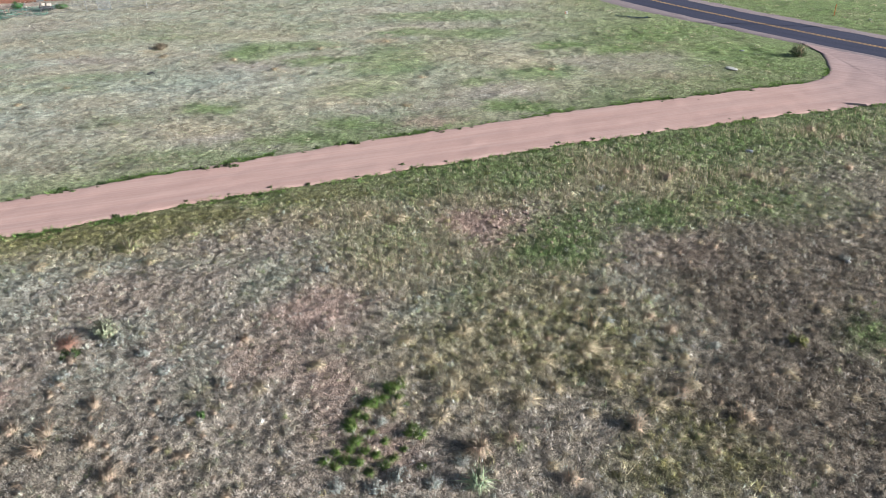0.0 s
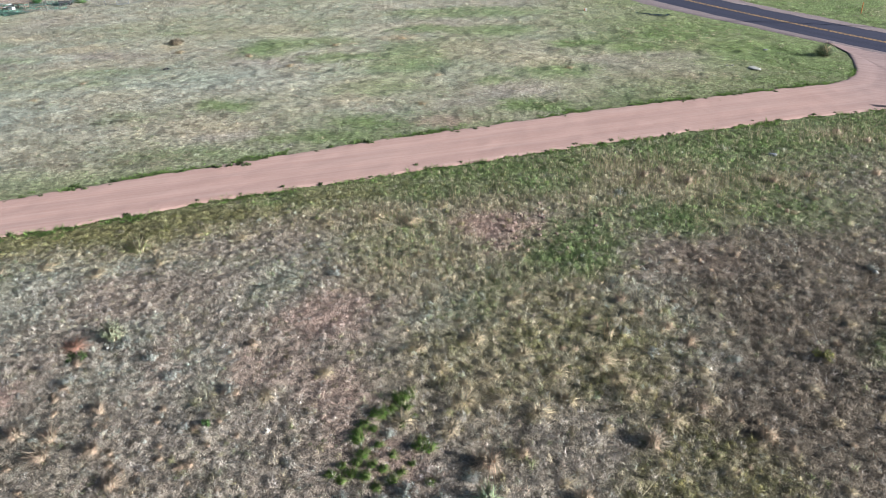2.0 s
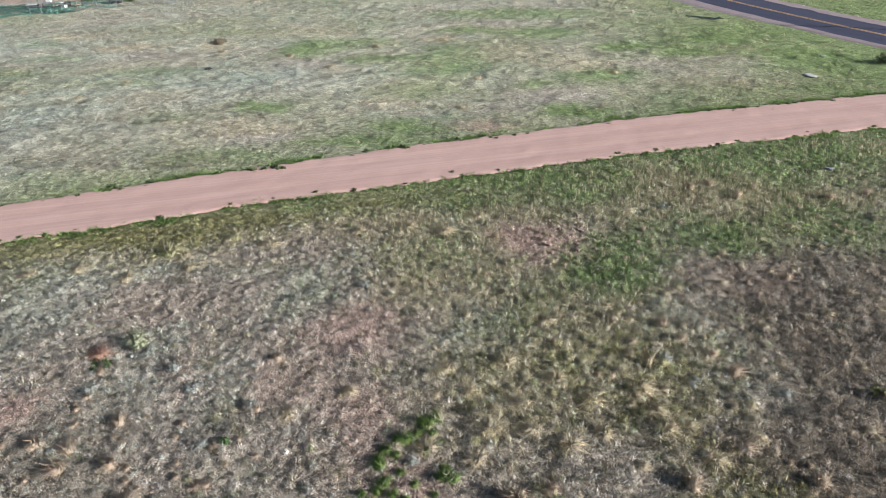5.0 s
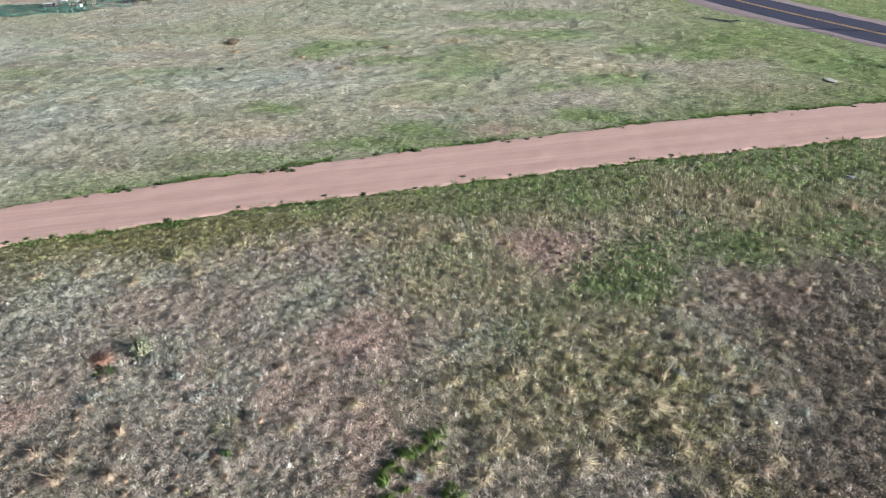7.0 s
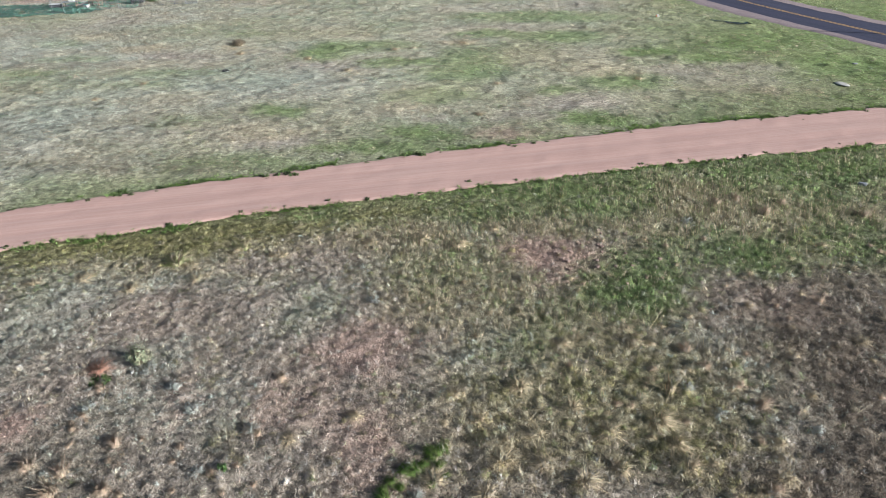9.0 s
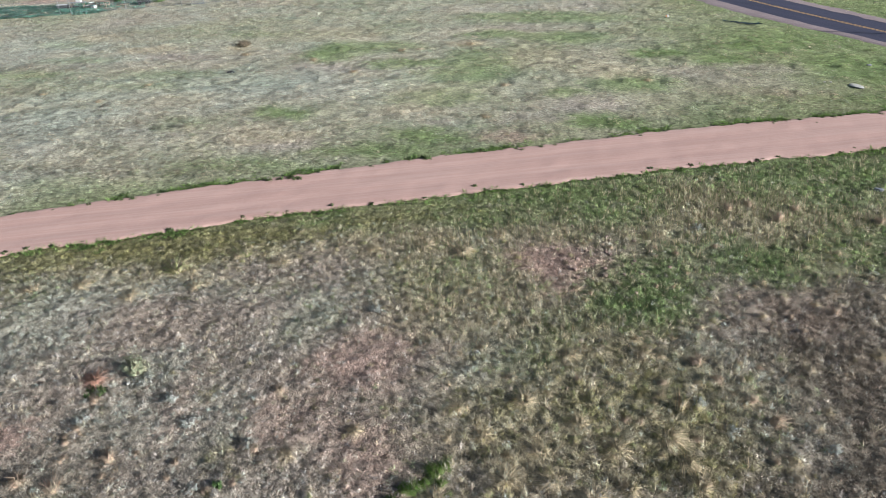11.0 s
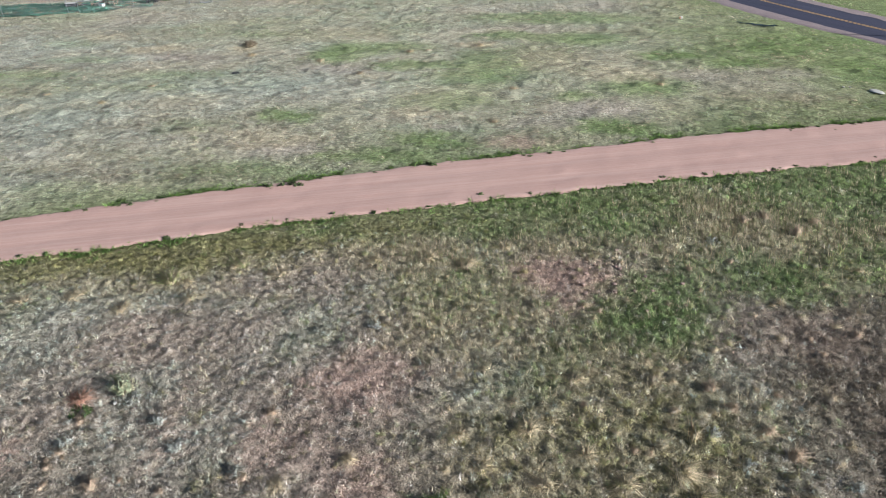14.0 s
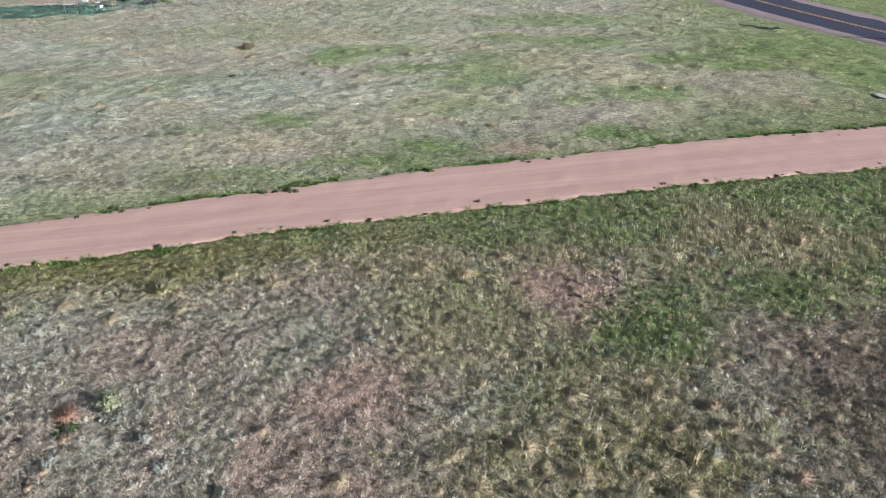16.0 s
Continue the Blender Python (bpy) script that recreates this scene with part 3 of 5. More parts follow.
def build_dirt_road():
    rows = []
    for x in np.concatenate([np.arange(-120, -60, 1.0), np.arange(-60, 46, 0.16)]):
        lo = float(dirt_near(x) + edge_wobble(np.array([x]), 3)[0])
        hi = float(dirt_far(x) + edge_wobble(np.array([x]), 4)[0])
        if x > 33.0:
            hi = float(paved_edge_y(x)) - 1.0
        if hi <= lo + 0.3:
            break
        row = []
        for f in (0.0, 0.02, *np.linspace(0.06, 0.94, 22), 0.98, 1.0):
            y = lo + (hi - lo) * f
            rut = -0.025 * (math.exp(-((f - 0.3) / 0.09) ** 2) + math.exp(-((f - 0.68) / 0.09) ** 2))
            edge = -0.055 if f in (0.0, 1.0) else -0.01 if f in (0.02, 0.98) else 0.0
            row.append((x, y, 0.045 + rut + edge + 0.03 * (float(vnoise(x, y, 0.8, 90)) - 0.5)))
        rows.append(row)
    return tagged(strip("dirt_road", rows, DIRT), "packed pinkish dirt track with faint wheel ruts", "road", kind="structure")


def build_paved_road():
    ys = np.concatenate([np.arange(-60, 30, 2.0), np.arange(30, 130, 0.6)])

    def across(a, b, n, z, wob=0.0, seed=0):
        rows = []
        for y in ys:
            e = float(paved_near(y))
            k = [a + wob * (float(fnoise(y, 0.0, 2.0, seed)) - 0.5)] + list(np.linspace(a, b, n))[1:-1] + [b + wob * (float(fnoise(y, 5.0, 2.0, seed + 1)) - 0.5)]
            rows.append([(e + q, y, z(q)) for q in k])
        return rows

    def near_shoulder():
        rows = []
        for y in ys:
            e, w = float(paved_near(y)), float(shoulder(y)) + 0.9 * (float(fnoise(y, 0.0, 2.0, 40)) - 0.5)
            rows.append([(e - w + (w + 0.3) * f, y, (0.03 + 0.03 * f) if f else -0.07) for f in (0, 0.25, 0.5, 0.75, 1)])
        return rows

    def crown(q):
        return 0.12 - 0.02 * abs(q - YELLOW_AT) * 0.9

    tagged(strip("gravel_shoulder", near_shoulder(), GRAVEL), "pinkish gravel shoulder beside the asphalt", "shoulder", kind="structure")
    tagged(strip("gravel_shoulder", across(PAVED_WIDTH - 0.3, PAVED_WIDTH + 1.6, 5, lambda q: 0.06 - 0.025 * (q - PAVED_WIDTH), 1.0, 44), GRAVEL), "pale gravel shoulder on the far side of the asphalt", "shoulder", kind="structure")
    road = tagged(strip("paved_road", across(0, PAVED_WIDTH, 13, crown, 0.35, 46), ASPHALT), "dark two-lane asphalt road with worn wheel paths", "road", kind="structure")
    for q in (YELLOW_AT - 0.16, YELLOW_AT + 0.16):
        line = strip("centre_line", [[(float(paved_near(y)) + q + s, y, crown(q) + 0.006) for s in (-0.07, 0.07)] for y in ys], YELLOW)
        line.parent = road
        tagged(line, "worn yellow painted line")
    return road


build_dirt_road()
build_paved_road()


# ---- grass ----
def set_lie(me, lie):
    """Give each blade the direction in which its cushion faces the light."""
    lie = lie / np.linalg.norm(lie, axis=1)[:, None]
    me.attributes.new("lie", "FLOAT_VECTOR", "FACE").data.foreach_set("vector", lie.astype(np.float32).ravel())


def slope(x, y):
    """The upward normal of the grown surface, not of unit length."""
    z, e = cushions(x, y), 0.05
    return np.stack([(z - cushions(x + e, y)) / e, (z - cushions(x, y + e)) / e, np.ones(len(x))], 1)


def blade_mesh(name, root, tip, width, tint, lie=None):
    """One mesh of many blades, each a slim triangle from its root to its tip, of its own colour."""
    n = len(root)
    a = rng.uniform(0, 2 * np.pi, n)
    off = np.stack([np.cos(a), np.sin(a), 0 * a], 1) * (width / 2)[:, None]
    co = np.stack([root - off, root + off, tip], 1).reshape(-1, 3).astype(np.float32)
    me = bpy.data.meshes.new(name)
    me.vertices.add(3 * n)
    me.vertices.foreach_set("co", co.ravel())
    me.loops.add(3 * n)
    me.loops.foreach_set("vertex_index", np.arange(3 * n, dtype=np.int32))
    me.polygons.add(n)
    me.polygons.foreach_set("loop_start", np.arange(n, dtype=np.int32) * 3)
    me.update(calc_edges=True)
    at = me.attributes.new("tint", "FLOAT_COLOR", "FACE")
    at.data.foreach_set("color", np.concatenate([np.clip(tint, 0.005, 0.9), np.ones((n, 1))], 1).astype(np.float32).ravel())
    set_lie(me, rng.normal(0, 0.3, (n, 3)) + (0, 0, 1) if lie is None else lie)
    me.materials.append(BLADES)
    return me


def in_view(x, y):
    """The stretch of prairie that is grown over blade by blade."""
    return (x > -15 - 0.78 * (y - 12)) & (x < 13.5 + 0.59 * (y - 12))


def grow(name, label, y0, y1, tufts, blades, width, radius, longer=1.0, vary=0.2, upright=0.3, clump=0.3, grain=0.4):
    """Tufts of grass between two distances, tufts to the square metre, blades to the tuft."""
    x0, x1 = -15 - 0.78 * (y1 - 12), 13.5 + 0.59 * (y1 - 12)
    n = int((x1 - x0) * (y1 - y0) * tufts)
    x, y = rng.uniform(x0, x1, n), rng.uniform(y0, y1, n)
    y += (rng.random(n) - 0.5) * 1.5
    keep = in_view(x, y) & ~on_dirt(x, y, -0.25) & ~on_paved(x, y, 0.1)
    x, y = x[keep], y[keep]
    w = cover_at(x, y)
    w = w**1.1
    c = np.cumsum(w / w.sum(1, keepdims=True), 1)
    # neighbours tend to be of one kind, in clumps
    lot = np.clip(0.5 + 1.35 * (vnoise(x, y, grain, 230) - 0.5) + 0.5 * (vnoise(x, y, 0.45 * grain, 232) - 0.5) + rng.normal(0, 0.07, len(x)), 0, 0.999)
    kind = np.minimum((lot[:, None] > c).sum(1), 6)
    bare = (kind == 4) & (rng.random(len(x)) < 0.2)
    x, y, kind = x[~bare], y[~bare], kind[~bare]
    m = len(x)
    z = hummocks(x, y) - 0.02
    size = rng.gamma(6, 1 / 6, m) * (0.75 + 0.6 * fnoise(x, y, 3.0, 120))
    low = np.minimum(np.abs(y - dirt_far(x)), np.abs(y - dirt_near(x)))
    high = BLADE_HIGH[kind] * size * np.where(y > dirt_far(x) - 1, 0.42, longer) * np.clip(0.35 + 0.25 * low, 0.35, 1) * (1 + 0.45 * np.clip((x + 4) / 6, 0, 1) * np.clip((30 - y) / 6, 0, 1))
    spread = radius * rng.uniform(0.65, 1.35, m) * np.where(kind == 1, 1.2, 1.0)
    bright = np.exp(rng.normal(-0.04, 0.3 * clump, m) + 4.2 * clump * (vnoise(x * 0.8, y, 0.5 * grain, 240) - 0.5)) * (0.78 + 0.44 * fnoise(x, y, 1.5, 140))
    warm = rng.normal(0, 0.04, m)
    lay = rng.normal(0, 0.35, (m, 2)) + np.array([-0.25, 0.1])
    k = np.repeat(np.arange(m), blades)
    t = len(k)
    a, r = rng.uniform(0, 2 * np.pi, t), np.sqrt(rng.random(t))
    out = np.stack([np.cos(a), np.sin(a)], 1)
    tall = np.isin(kind, (1, 2, 5))[k] & (rng.random(t) < upright)
    grazed = (y > dirt_far(x) - 1)[k]
    tall &= ~grazed
    # curled leaves fill a low dome; straight ones rise from its foot
    root = np.zeros((t, 3))
    root[:, :2] = np.stack([x, y], 1)[k] + out * (r * spread[k])[:, None]
    dome = high[k] * 0.75 * (1 - r * r) * np.where(grazed, 0.8, np.sqrt(rng.random(t)))
    root[:, 2] = z[k] - 0.02 + np.where(tall, 0, dome)
    turn = rng.normal(0, 0.75, (t, 3))
    turn[:, :2] += out * (0.2 + 0.5 * r)[:, None] + lay[k] * 0.5
    turn[:, 2] = np.where(grazed, 0.12, 1.0) * np.abs(turn[:, 2]) + np.where(grazed, 0.03, 0.25)
    turn /= np.linalg.norm(turn, axis=1)[:, None]
    rise = np.concatenate([out * (0.05 + 0.45 * r)[:, None] + lay[k] * 0.5 + rng.normal(0, 0.25, (t, 2)), np.ones((t, 1))], 1)
    long = np.where(tall, high[k] * rng.uniform(0.5, 1.1, t), np.clip(high[k], 0.06, 0.3) * rng.uniform(0.3, 0.7, t))
    tip = root + np.where(tall[:, None], rise, turn) * long[:, None]
    litter = rng.random(t) < 0.16
    drift = rng.normal(0, 2.4 * radius, (int(litter.sum()), 2))
    for end in (root, tip):
        end[litter, :2] += drift
        end[litter, 2] = z[k[litter]] + (end[litter, 2] - z[k[litter]]) * 0.4
    tone = 0.7 * BLADE_TINT[kind] + 0.3 * (cover_at(x, y) @ BLADE_TINT)
    col = tone[k] * (bright[k] * np.exp(rng.normal(-0.06, vary, t)))[:, None]
    col[:, 0] *= 1 + warm[k]
    col[:, 2] *= 1 - warm[k]
    # some dead blades among the green, some green ones among the dead
    swap = rng.random(t)
    mixin = np.where((kind[k] == 2) | (kind[k] == 5), 1, np.where(rng.random(t) < 0.5, 3, 0))
    col = np.where((swap < 0.08)[:, None], BLADE_TINT[mixin] * rng.normal(1, 0.15, t)[:, None], col)
    wd = width * rng.uniform(0.6, 1.3, t)
    lie = rng.normal(0, 0.1, (t, 3)) + (0.55 + 0.2 * grazed)[:, None] * slope(x, y)[k] + 0.06 * rng.normal(0, 1, (m, 3))[k]
    lie[:, :2] += out * (np.where(grazed, 0.4, 0.6) * r)[:, None]
    ob = new(name, blade_mesh(name, root, tip, wd, col, lie))
    return tagged(ob, label, "grass", kind="stuff")


grow("prairie_grass", "short mixed dry and green prairie grass tufts", 9, 27, 32, 25, 0.015, 0.075, 0.95, 0.17, 0.25, 0.34, 0.34)
grow("prairie_grass", "dry and green grass tufts beside the dirt track", 27, 47, 18, 21, 0.023, 0.1, 0.95, 0.16, 0.3, 0.34, 0.5)
grow("prairie_grass", "grey-green prairie grass of the grazed field", 47, 72, 8, 18, 0.048, 0.17, 0.42, 0.08, 0.03, 0.24, 0.9)
grow("prairie_grass", "pale grass of the far field", 72, 112, 4, 11, 0.075, 0.27, 0.38, 0.06, 0.0, 0.22, 1.4)


def mat(y0, y1, dense, length, width, grain, vary=0.16, lift=0.6):
    """The low tangled mat of fine leaves that covers the soil between the tufts."""
    x0, x1 = -15 - 0.78 * (y1 - 12), 13.5 + 0.59 * (y1 - 12)
    n = int((x1 - x0) * (y1 - y0) * dense)
    x, y = rng.uniform(x0, x1, n), rng.uniform(y0, y1, n)
    keep = in_view(x, y) & ~on_dirt(x, y, -0.1) & ~on_paved(x, y, 0.1)
    x, y = x[keep], y[keep]
    w = cover_at(x, y)
    keep = rng.random(len(x)) > 0.35 * w[:, 4]
    x, y, w = x[keep], y[keep], w[keep]
    n = len(x)
    base = w @ (0.9 * BLADE_TINT + 0.1 * SOIL_TINT)
    root = np.stack([x, y, hummocks(x, y) - 0.02], 1)
    way = rng.normal(0, 1, (n, 3))
    swirl = 9 * vnoise(x, y, 0.6, 160)
    way[:, 0] += 0.7 * np.cos(swirl) - 0.3
    way[:, 1] += 0.7 * np.sin(swirl)
    way[:, 2] = (np.abs(way[:, 2]) + 0.33) * np.where(y > dirt_far(x) - 1, 0.06, lift)
    way /= np.linalg.norm(way, axis=1)[:, None]
    size = 0.6 + 0.8 * vnoise(x, y, 1.1, 170)
    tip = root + way * (length * size * rng.uniform(0.5, 1.4, n))[:, None]
    col = base * ((0.38 + 0.8 * vnoise(x * 0.8, y, grain, 240) + 0.45 * fnoise(x, y, 5 * grain, 185)) * np.exp(rng.normal(-0.02, vary, n)))[:, None]
    lie = slope(x, y) * (1, 1, 0.6) + rng.normal(0, 0.12, (n, 3))
    lie[:, 0] += 0.8 * (vnoise(x, y, 0.8 * grain, 190) - 0.5)
    lie[:, 1] += 0.8 * (vnoise(x, y, 0.8 * grain, 195) - 0.5)
    ob = new("grass_mat", blade_mesh("grass_mat", root, tip, width * rng.uniform(0.6, 1.3, n), col, lie))
    tagged(ob, "low tangled mat of fine dry and green leaves", "grass", kind="stuff")


mat(9, 27, 660, 0.095, 0.014, 0.17)
mat(27, 47, 300, 0.11, 0.022, 0.25)
mat(47, 72, 95, 0.12, 0.048, 0.45, 0.07, 0.06)
mat(72, 112, 28, 0.17, 0.075, 0.7, 0.06, 0.04)


def tall_grass():
    """Standing dry stalks south of the track, thickest where the straw is."""
    n = 16000
    x = rng.uniform(-26, 34, n)
    y = dirt_near(x) - 0.8 - 13 * rng.random(n) ** 1.4
    w = cover_at(x, y)
    p = np.clip(0.08 + 1.5 * (w[:, 1] - 0.15) + 0.35 * w[:, 2], 0, 1) * np.clip((x + 12) / 14, 0.1, 1) * (0.25 + fnoise(x, y, 2.0, 200))
    keep = rng.random(n) < p
    x, y = x[keep], y[keep]
    # stands of tall straw on the verge
    for cx, cy, rx, ry, many in ((8.6, 34.6, 1.6, 1.3, 300), (11.6, 33.4, 1.5, 1.6, 300), (6.4, 30.8, 1.6, 1.0, 120), (16.2, 33.0, 1.4, 0.7, 160), (22.6, 39.4, 1.5, 0.9, 200), (-3.2, 29.4, 1.5, 0.7, 160), (2.4, 31.8, 1.8, 0.8, 90)):
        x, y = np.concatenate([x, rng.normal(cx, rx, many)]), np.concatenate([y, np.minimum(rng.normal(cy, ry, many), dirt_near(cx) - 1.0)])
    k = np.repeat(np.arange(len(x)), 7)
    t = len(k)
    root = np.stack([x[k] + rng.normal(0, 0.06, t), y[k] + rng.normal(0, 0.06, t), relief(x[k], y[k])], 1)
    h = rng.uniform(0.16, 0.42, t)
    tip = root + np.stack([rng.normal(-0.1, 0.25, t) * h, rng.normal(0.02, 0.25, t) * h, h], 1)
    pale = np.array([(0.6, 0.5, 0.35)]) * np.exp(rng.normal(0, 0.18, t))[:, None]
    green = np.array([(0.24, 0.31, 0.12)]) * np.exp(rng.normal(0, 0.2, t))[:, None]
    col = np.where((rng.random(t) < 0.25)[:, None], green, pale)
    ob = new("tall_dry_grass", blade_mesh("tall_dry_grass", root, tip, rng.uniform(0.01, 0.02, t), col))
    tagged(ob, "standing straw-coloured grass stalks along the verge", "grass", kind="stuff")


def verge_weeds():
    """Low dark green weeds that fringe both edges of the track."""
    xs, ys = [], []
    for edge, seed, side in ((dirt_near, 3, -1), (dirt_far, 4, 1)):
        x = rng.uniform(-60, 31, 3400)
        gap = fnoise(x, x * 0 + seed, 1.6, 210 + seed)
        y = edge(x) + edge_wobble(x, seed) + side * (rng.gamma(1.6, 0.2, len(x)) - 0.16)
        keep = rng.random(len(x)) < np.clip(3 * gap - 1.1, 0, 1)
        xs.append(x[keep]), ys.append(y[keep])
    x, y = np.concatenate(xs), np.concatenate(ys)
    k = np.repeat(np.arange(len(x)), 16)
    t = len(k)
    a, r = rng.uniform(0, 2 * np.pi, t), np.sqrt(rng.random(t))
    size = 0.55 * rng.gamma(3, 0.33, len(x))[k]
    root = np.stack([x[k] + np.cos(a) * r * 0.16 * size, y[k] + np.sin(a) * r * 0.16 * size, 0 * a + 0.0], 1)
    tip = root + np.stack([np.cos(a) * 0.1, np.sin(a) * 0.1, rng.uniform(0.04, 0.15, t)], 1) * size[:, None]
    col = np.array([(0.165, 0.25, 0.07)]) * np.exp(rng.normal(0, 0.3, t))[:, None]
    ob = new("verge_weeds", blade_mesh("verge_weeds", root, tip, rng.uniform(0.03, 0.06, t), col))
    tagged(ob, "low bright green weeds fringing the dirt track", "weeds", kind="stuff")


def field_tussocks():
    """Low broad tussocks of the grazed field, pale, reddish or green, each a dome of short leaves."""
    n = 12000
    y = 36 + 74 * rng.random(n) ** 1.25
    x = rng.uniform(0, 1, n) * (28.5 + 1.37 * (y - 12)) - 15 - 0.78 * (y - 12)
    crowd = fnoise(x * 0.6, y, 4.0, 260)
    keep = (y > dirt_far(x) + 1.2) & ~on_paved(x, y, 1.0) & ~on_dirt(x, y, 0.8) & (rng.random(n) < np.clip(2.6 * crowd - 0.75, 0.08, 1))
    x, y = x[keep], y[keep]
    m, b = len(x), 40
    c = np.cumsum(cover_at(x, y), 1)
    kind = np.minimum((rng.random(m)[:, None] > c).sum(1), 6)
    tone = 0.45 * cover_at(x, y) @ BLADE_TINT + 0.55 * BLADE_TINT[kind]
    dry = rng.random(m)
    tone = np.where((dry < 0.2)[:, None], np.array([(0.55, 0.45, 0.33)]), np.where((dry > 0.88)[:, None], np.array([(0.24, 0.2, 0.16)]), tone))
    tone = tone * np.exp(rng.normal(-0.14, 0.22, m))[:, None]
    wide, high = rng.gamma(5, 0.05, m) + 0.06, rng.gamma(5, 0.034, m) + 0.03
    k = np.repeat(np.arange(m), b)
    a, r = rng.uniform(0, 2 * np.pi, m * b), np.sqrt(rng.random(m * b))
    out = np.stack([np.cos(a) * 1.25, np.sin(a)], 1)
    root = np.zeros((m * b, 3))
    root[:, :2] = np.stack([x, y], 1)[k] + out * (r * wide[k])[:, None]
    root[:, 2] = hummocks(x, y)[k] + high[k] * (1 - r * r) - 0.02
    way = np.concatenate([out * (0.3 + 0.5 * r)[:, None] + rng.normal(0, 0.45, (m * b, 2)), rng.uniform(0.0, 0.7, (m * b, 1))], 1)
    tip = root + way * rng.uniform(0.07, 0.17, (m * b, 1))
    lie = np.concatenate([out * (0.85 * r)[:, None], np.full((m * b, 1), 0.75)], 1) + rng.normal(0, 0.06, (m * b, 3))
    col = tone[k] * np.exp(rng.normal(0, 0.1, m * b))[:, None]
    ob = new("field_tussocks", blade_mesh("field_tussocks", root, tip, (0.016 + 0.0004 * y[k]) * rng.uniform(0.6, 1.2, m * b), col, lie))
    tagged(ob, "low pale and reddish tussocks of the grazed field", "grass", kind="stuff")


tall_grass()
verge_weeds()
field_tussocks()


# ---- single tufts and small shrubs ----
def tuft_mesh(name, blades, high, reach, wide, tints, upright=0.5, seed=0):
    """A bunch of curved blades that fan out from one crown; each blade has three faces."""
    r = np.random.default_rng(seed)
    verts, faces, col, lie = [], [], [], []
    laid = r.normal(0, 0.18, 3) * reach * np.array([1, 1, 0])
    for _ in range(blades):
        a, q = r.uniform(0, 2 * math.pi), math.sqrt(r.random())
        d = np.array([math.cos(a), math.sin(a), 0.0])
        s = np.array([-d[1], d[0], 0.0]) * wide * r.uniform(0.6, 1.3) / 2
        h = high * r.uniform(0.5, 1.1)
        out = reach * (0.25 + 0.75 * q) * r.uniform(0.6, 1.2)
        p0 = d * q * reach * 0.35 - np.array([0, 0, 0.05])
        p1 = p0 + d * out * (0.35 * (1 - upright) + 0.1) + np.array([0, 0, h * 0.6])
        p2 = p1 + d * out * (1 - 0.6 * upright) + np.array([0, 0, h * (0.05 + 0.45 * upright) * r.uniform(0.3, 1.0)]) + r.normal(0, 0.1, 3) * reach * 2.5 + laid
        b = len(verts)
        verts += [p0 - s, p0 + s, p1 + s * 0.8, p1 - s * 0.8, p2]
        faces += [(b, b + 1, b + 2), (b, b + 2, b + 3), (b + 3, b + 2, b + 4)]
        col += [np.array(tints[r.integers(len(tints))]) * math.exp(r.normal(0, 0.2))] * 3
        lie += [0.8 * d * q + (0, 0, 0.65) + r.normal(0, 0.25, 3)] * 3
    me = bpy.data.meshes.new(name)
    me.from_pydata([tuple(v) for v in verts], [], faces)
    at = me.attributes.new("tint", "FLOAT_COLOR", "FACE")
    at.data.foreach_set("color", np.array([(*np.clip(c, 0.01, 0.9), 1) for c in col], np.float32).ravel())
    set_lie(me, np.array(lie))
    me.materials.append(BLADES)
    return me


def shrub_mesh(name, leaves, high, reach, leaf, tints, seed=0):
    """Small leaves set along many twigs, with the twigs themselves, in an uneven mound."""
    r = np.random.default_rng(seed)
    verts, faces, col, lie = [], [], [], []
    for _ in range(max(6, leaves // 22)):
        a, q = r.uniform(0, 2 * math.pi), math.sqrt(r.random())
        end = np.array([math.cos(a) * q * reach, math.sin(a) * q * reach, high * (1.05 - 0.55 * q * q) * r.uniform(0.65, 1.15)])
        start = end * np.array([0.15, 0.15, 0.0]) - np.array([0, 0, 0.05])
        b = len(verts)
        verts += [start - (0.012, 0, 0), start + (0.012, 0, 0), end]
        faces.append((b, b + 1, b + 2))
        col.append(np.array((0.3, 0.24, 0.18)))
        lie.append(np.array((math.cos(a), math.sin(a), 0.5)))
        for _ in range(22):
            f = r.uniform(0.3, 1.05)
            p = start + (end - start) * f + r.normal(0, 0.05, 3) * reach * 1.4
            p[2] = max(p[2], 0.0)
            u, v = r.normal(0, 1, 3), r.normal(0, 1, 3)
            u, v = u / np.linalg.norm(u) * leaf, v / np.linalg.norm(v) * leaf * 0.5
            b = len(verts)
            verts += [p - u * 0.5, p + v, p + u]
            faces.append((b, b + 1, b + 2))
            col.append(np.array(tints[r.integers(len(tints))]) * math.exp(r.normal(0, 0.2)))
            lie.append(p / np.array([reach, reach, high]) + r.normal(0, 0.3, 3))
    me = bpy.data.meshes.new(name)
    me.from_pydata([tuple(v) for v in verts], [], faces)
    at = me.attributes.new("tint", "FLOAT_COLOR", "FACE")
    at.data.foreach_set("color", np.array([(*np.clip(c, 0.01, 0.9), 1) for c in col], np.float32).ravel())
    set_lie(me, np.array(lie))
    me.materials.append(BLADES)
    return me


STRAW, ROSE = [(0.6, 0.49, 0.32), (0.5, 0.42, 0.28), (0.64, 0.54, 0.38)], [(0.57, 0.42, 0.31), (0.48, 0.38, 0.28), (0.6, 0.48, 0.36), (0.44, 0.36, 0.26)]
LIME, SAGE = [(0.11, 0.2, 0.04), (0.15, 0.24, 0.055), (0.24, 0.26, 0.11)], [(0.44, 0.45, 0.42), (0.5, 0.5, 0.47), (0.36, 0.39, 0.34)]
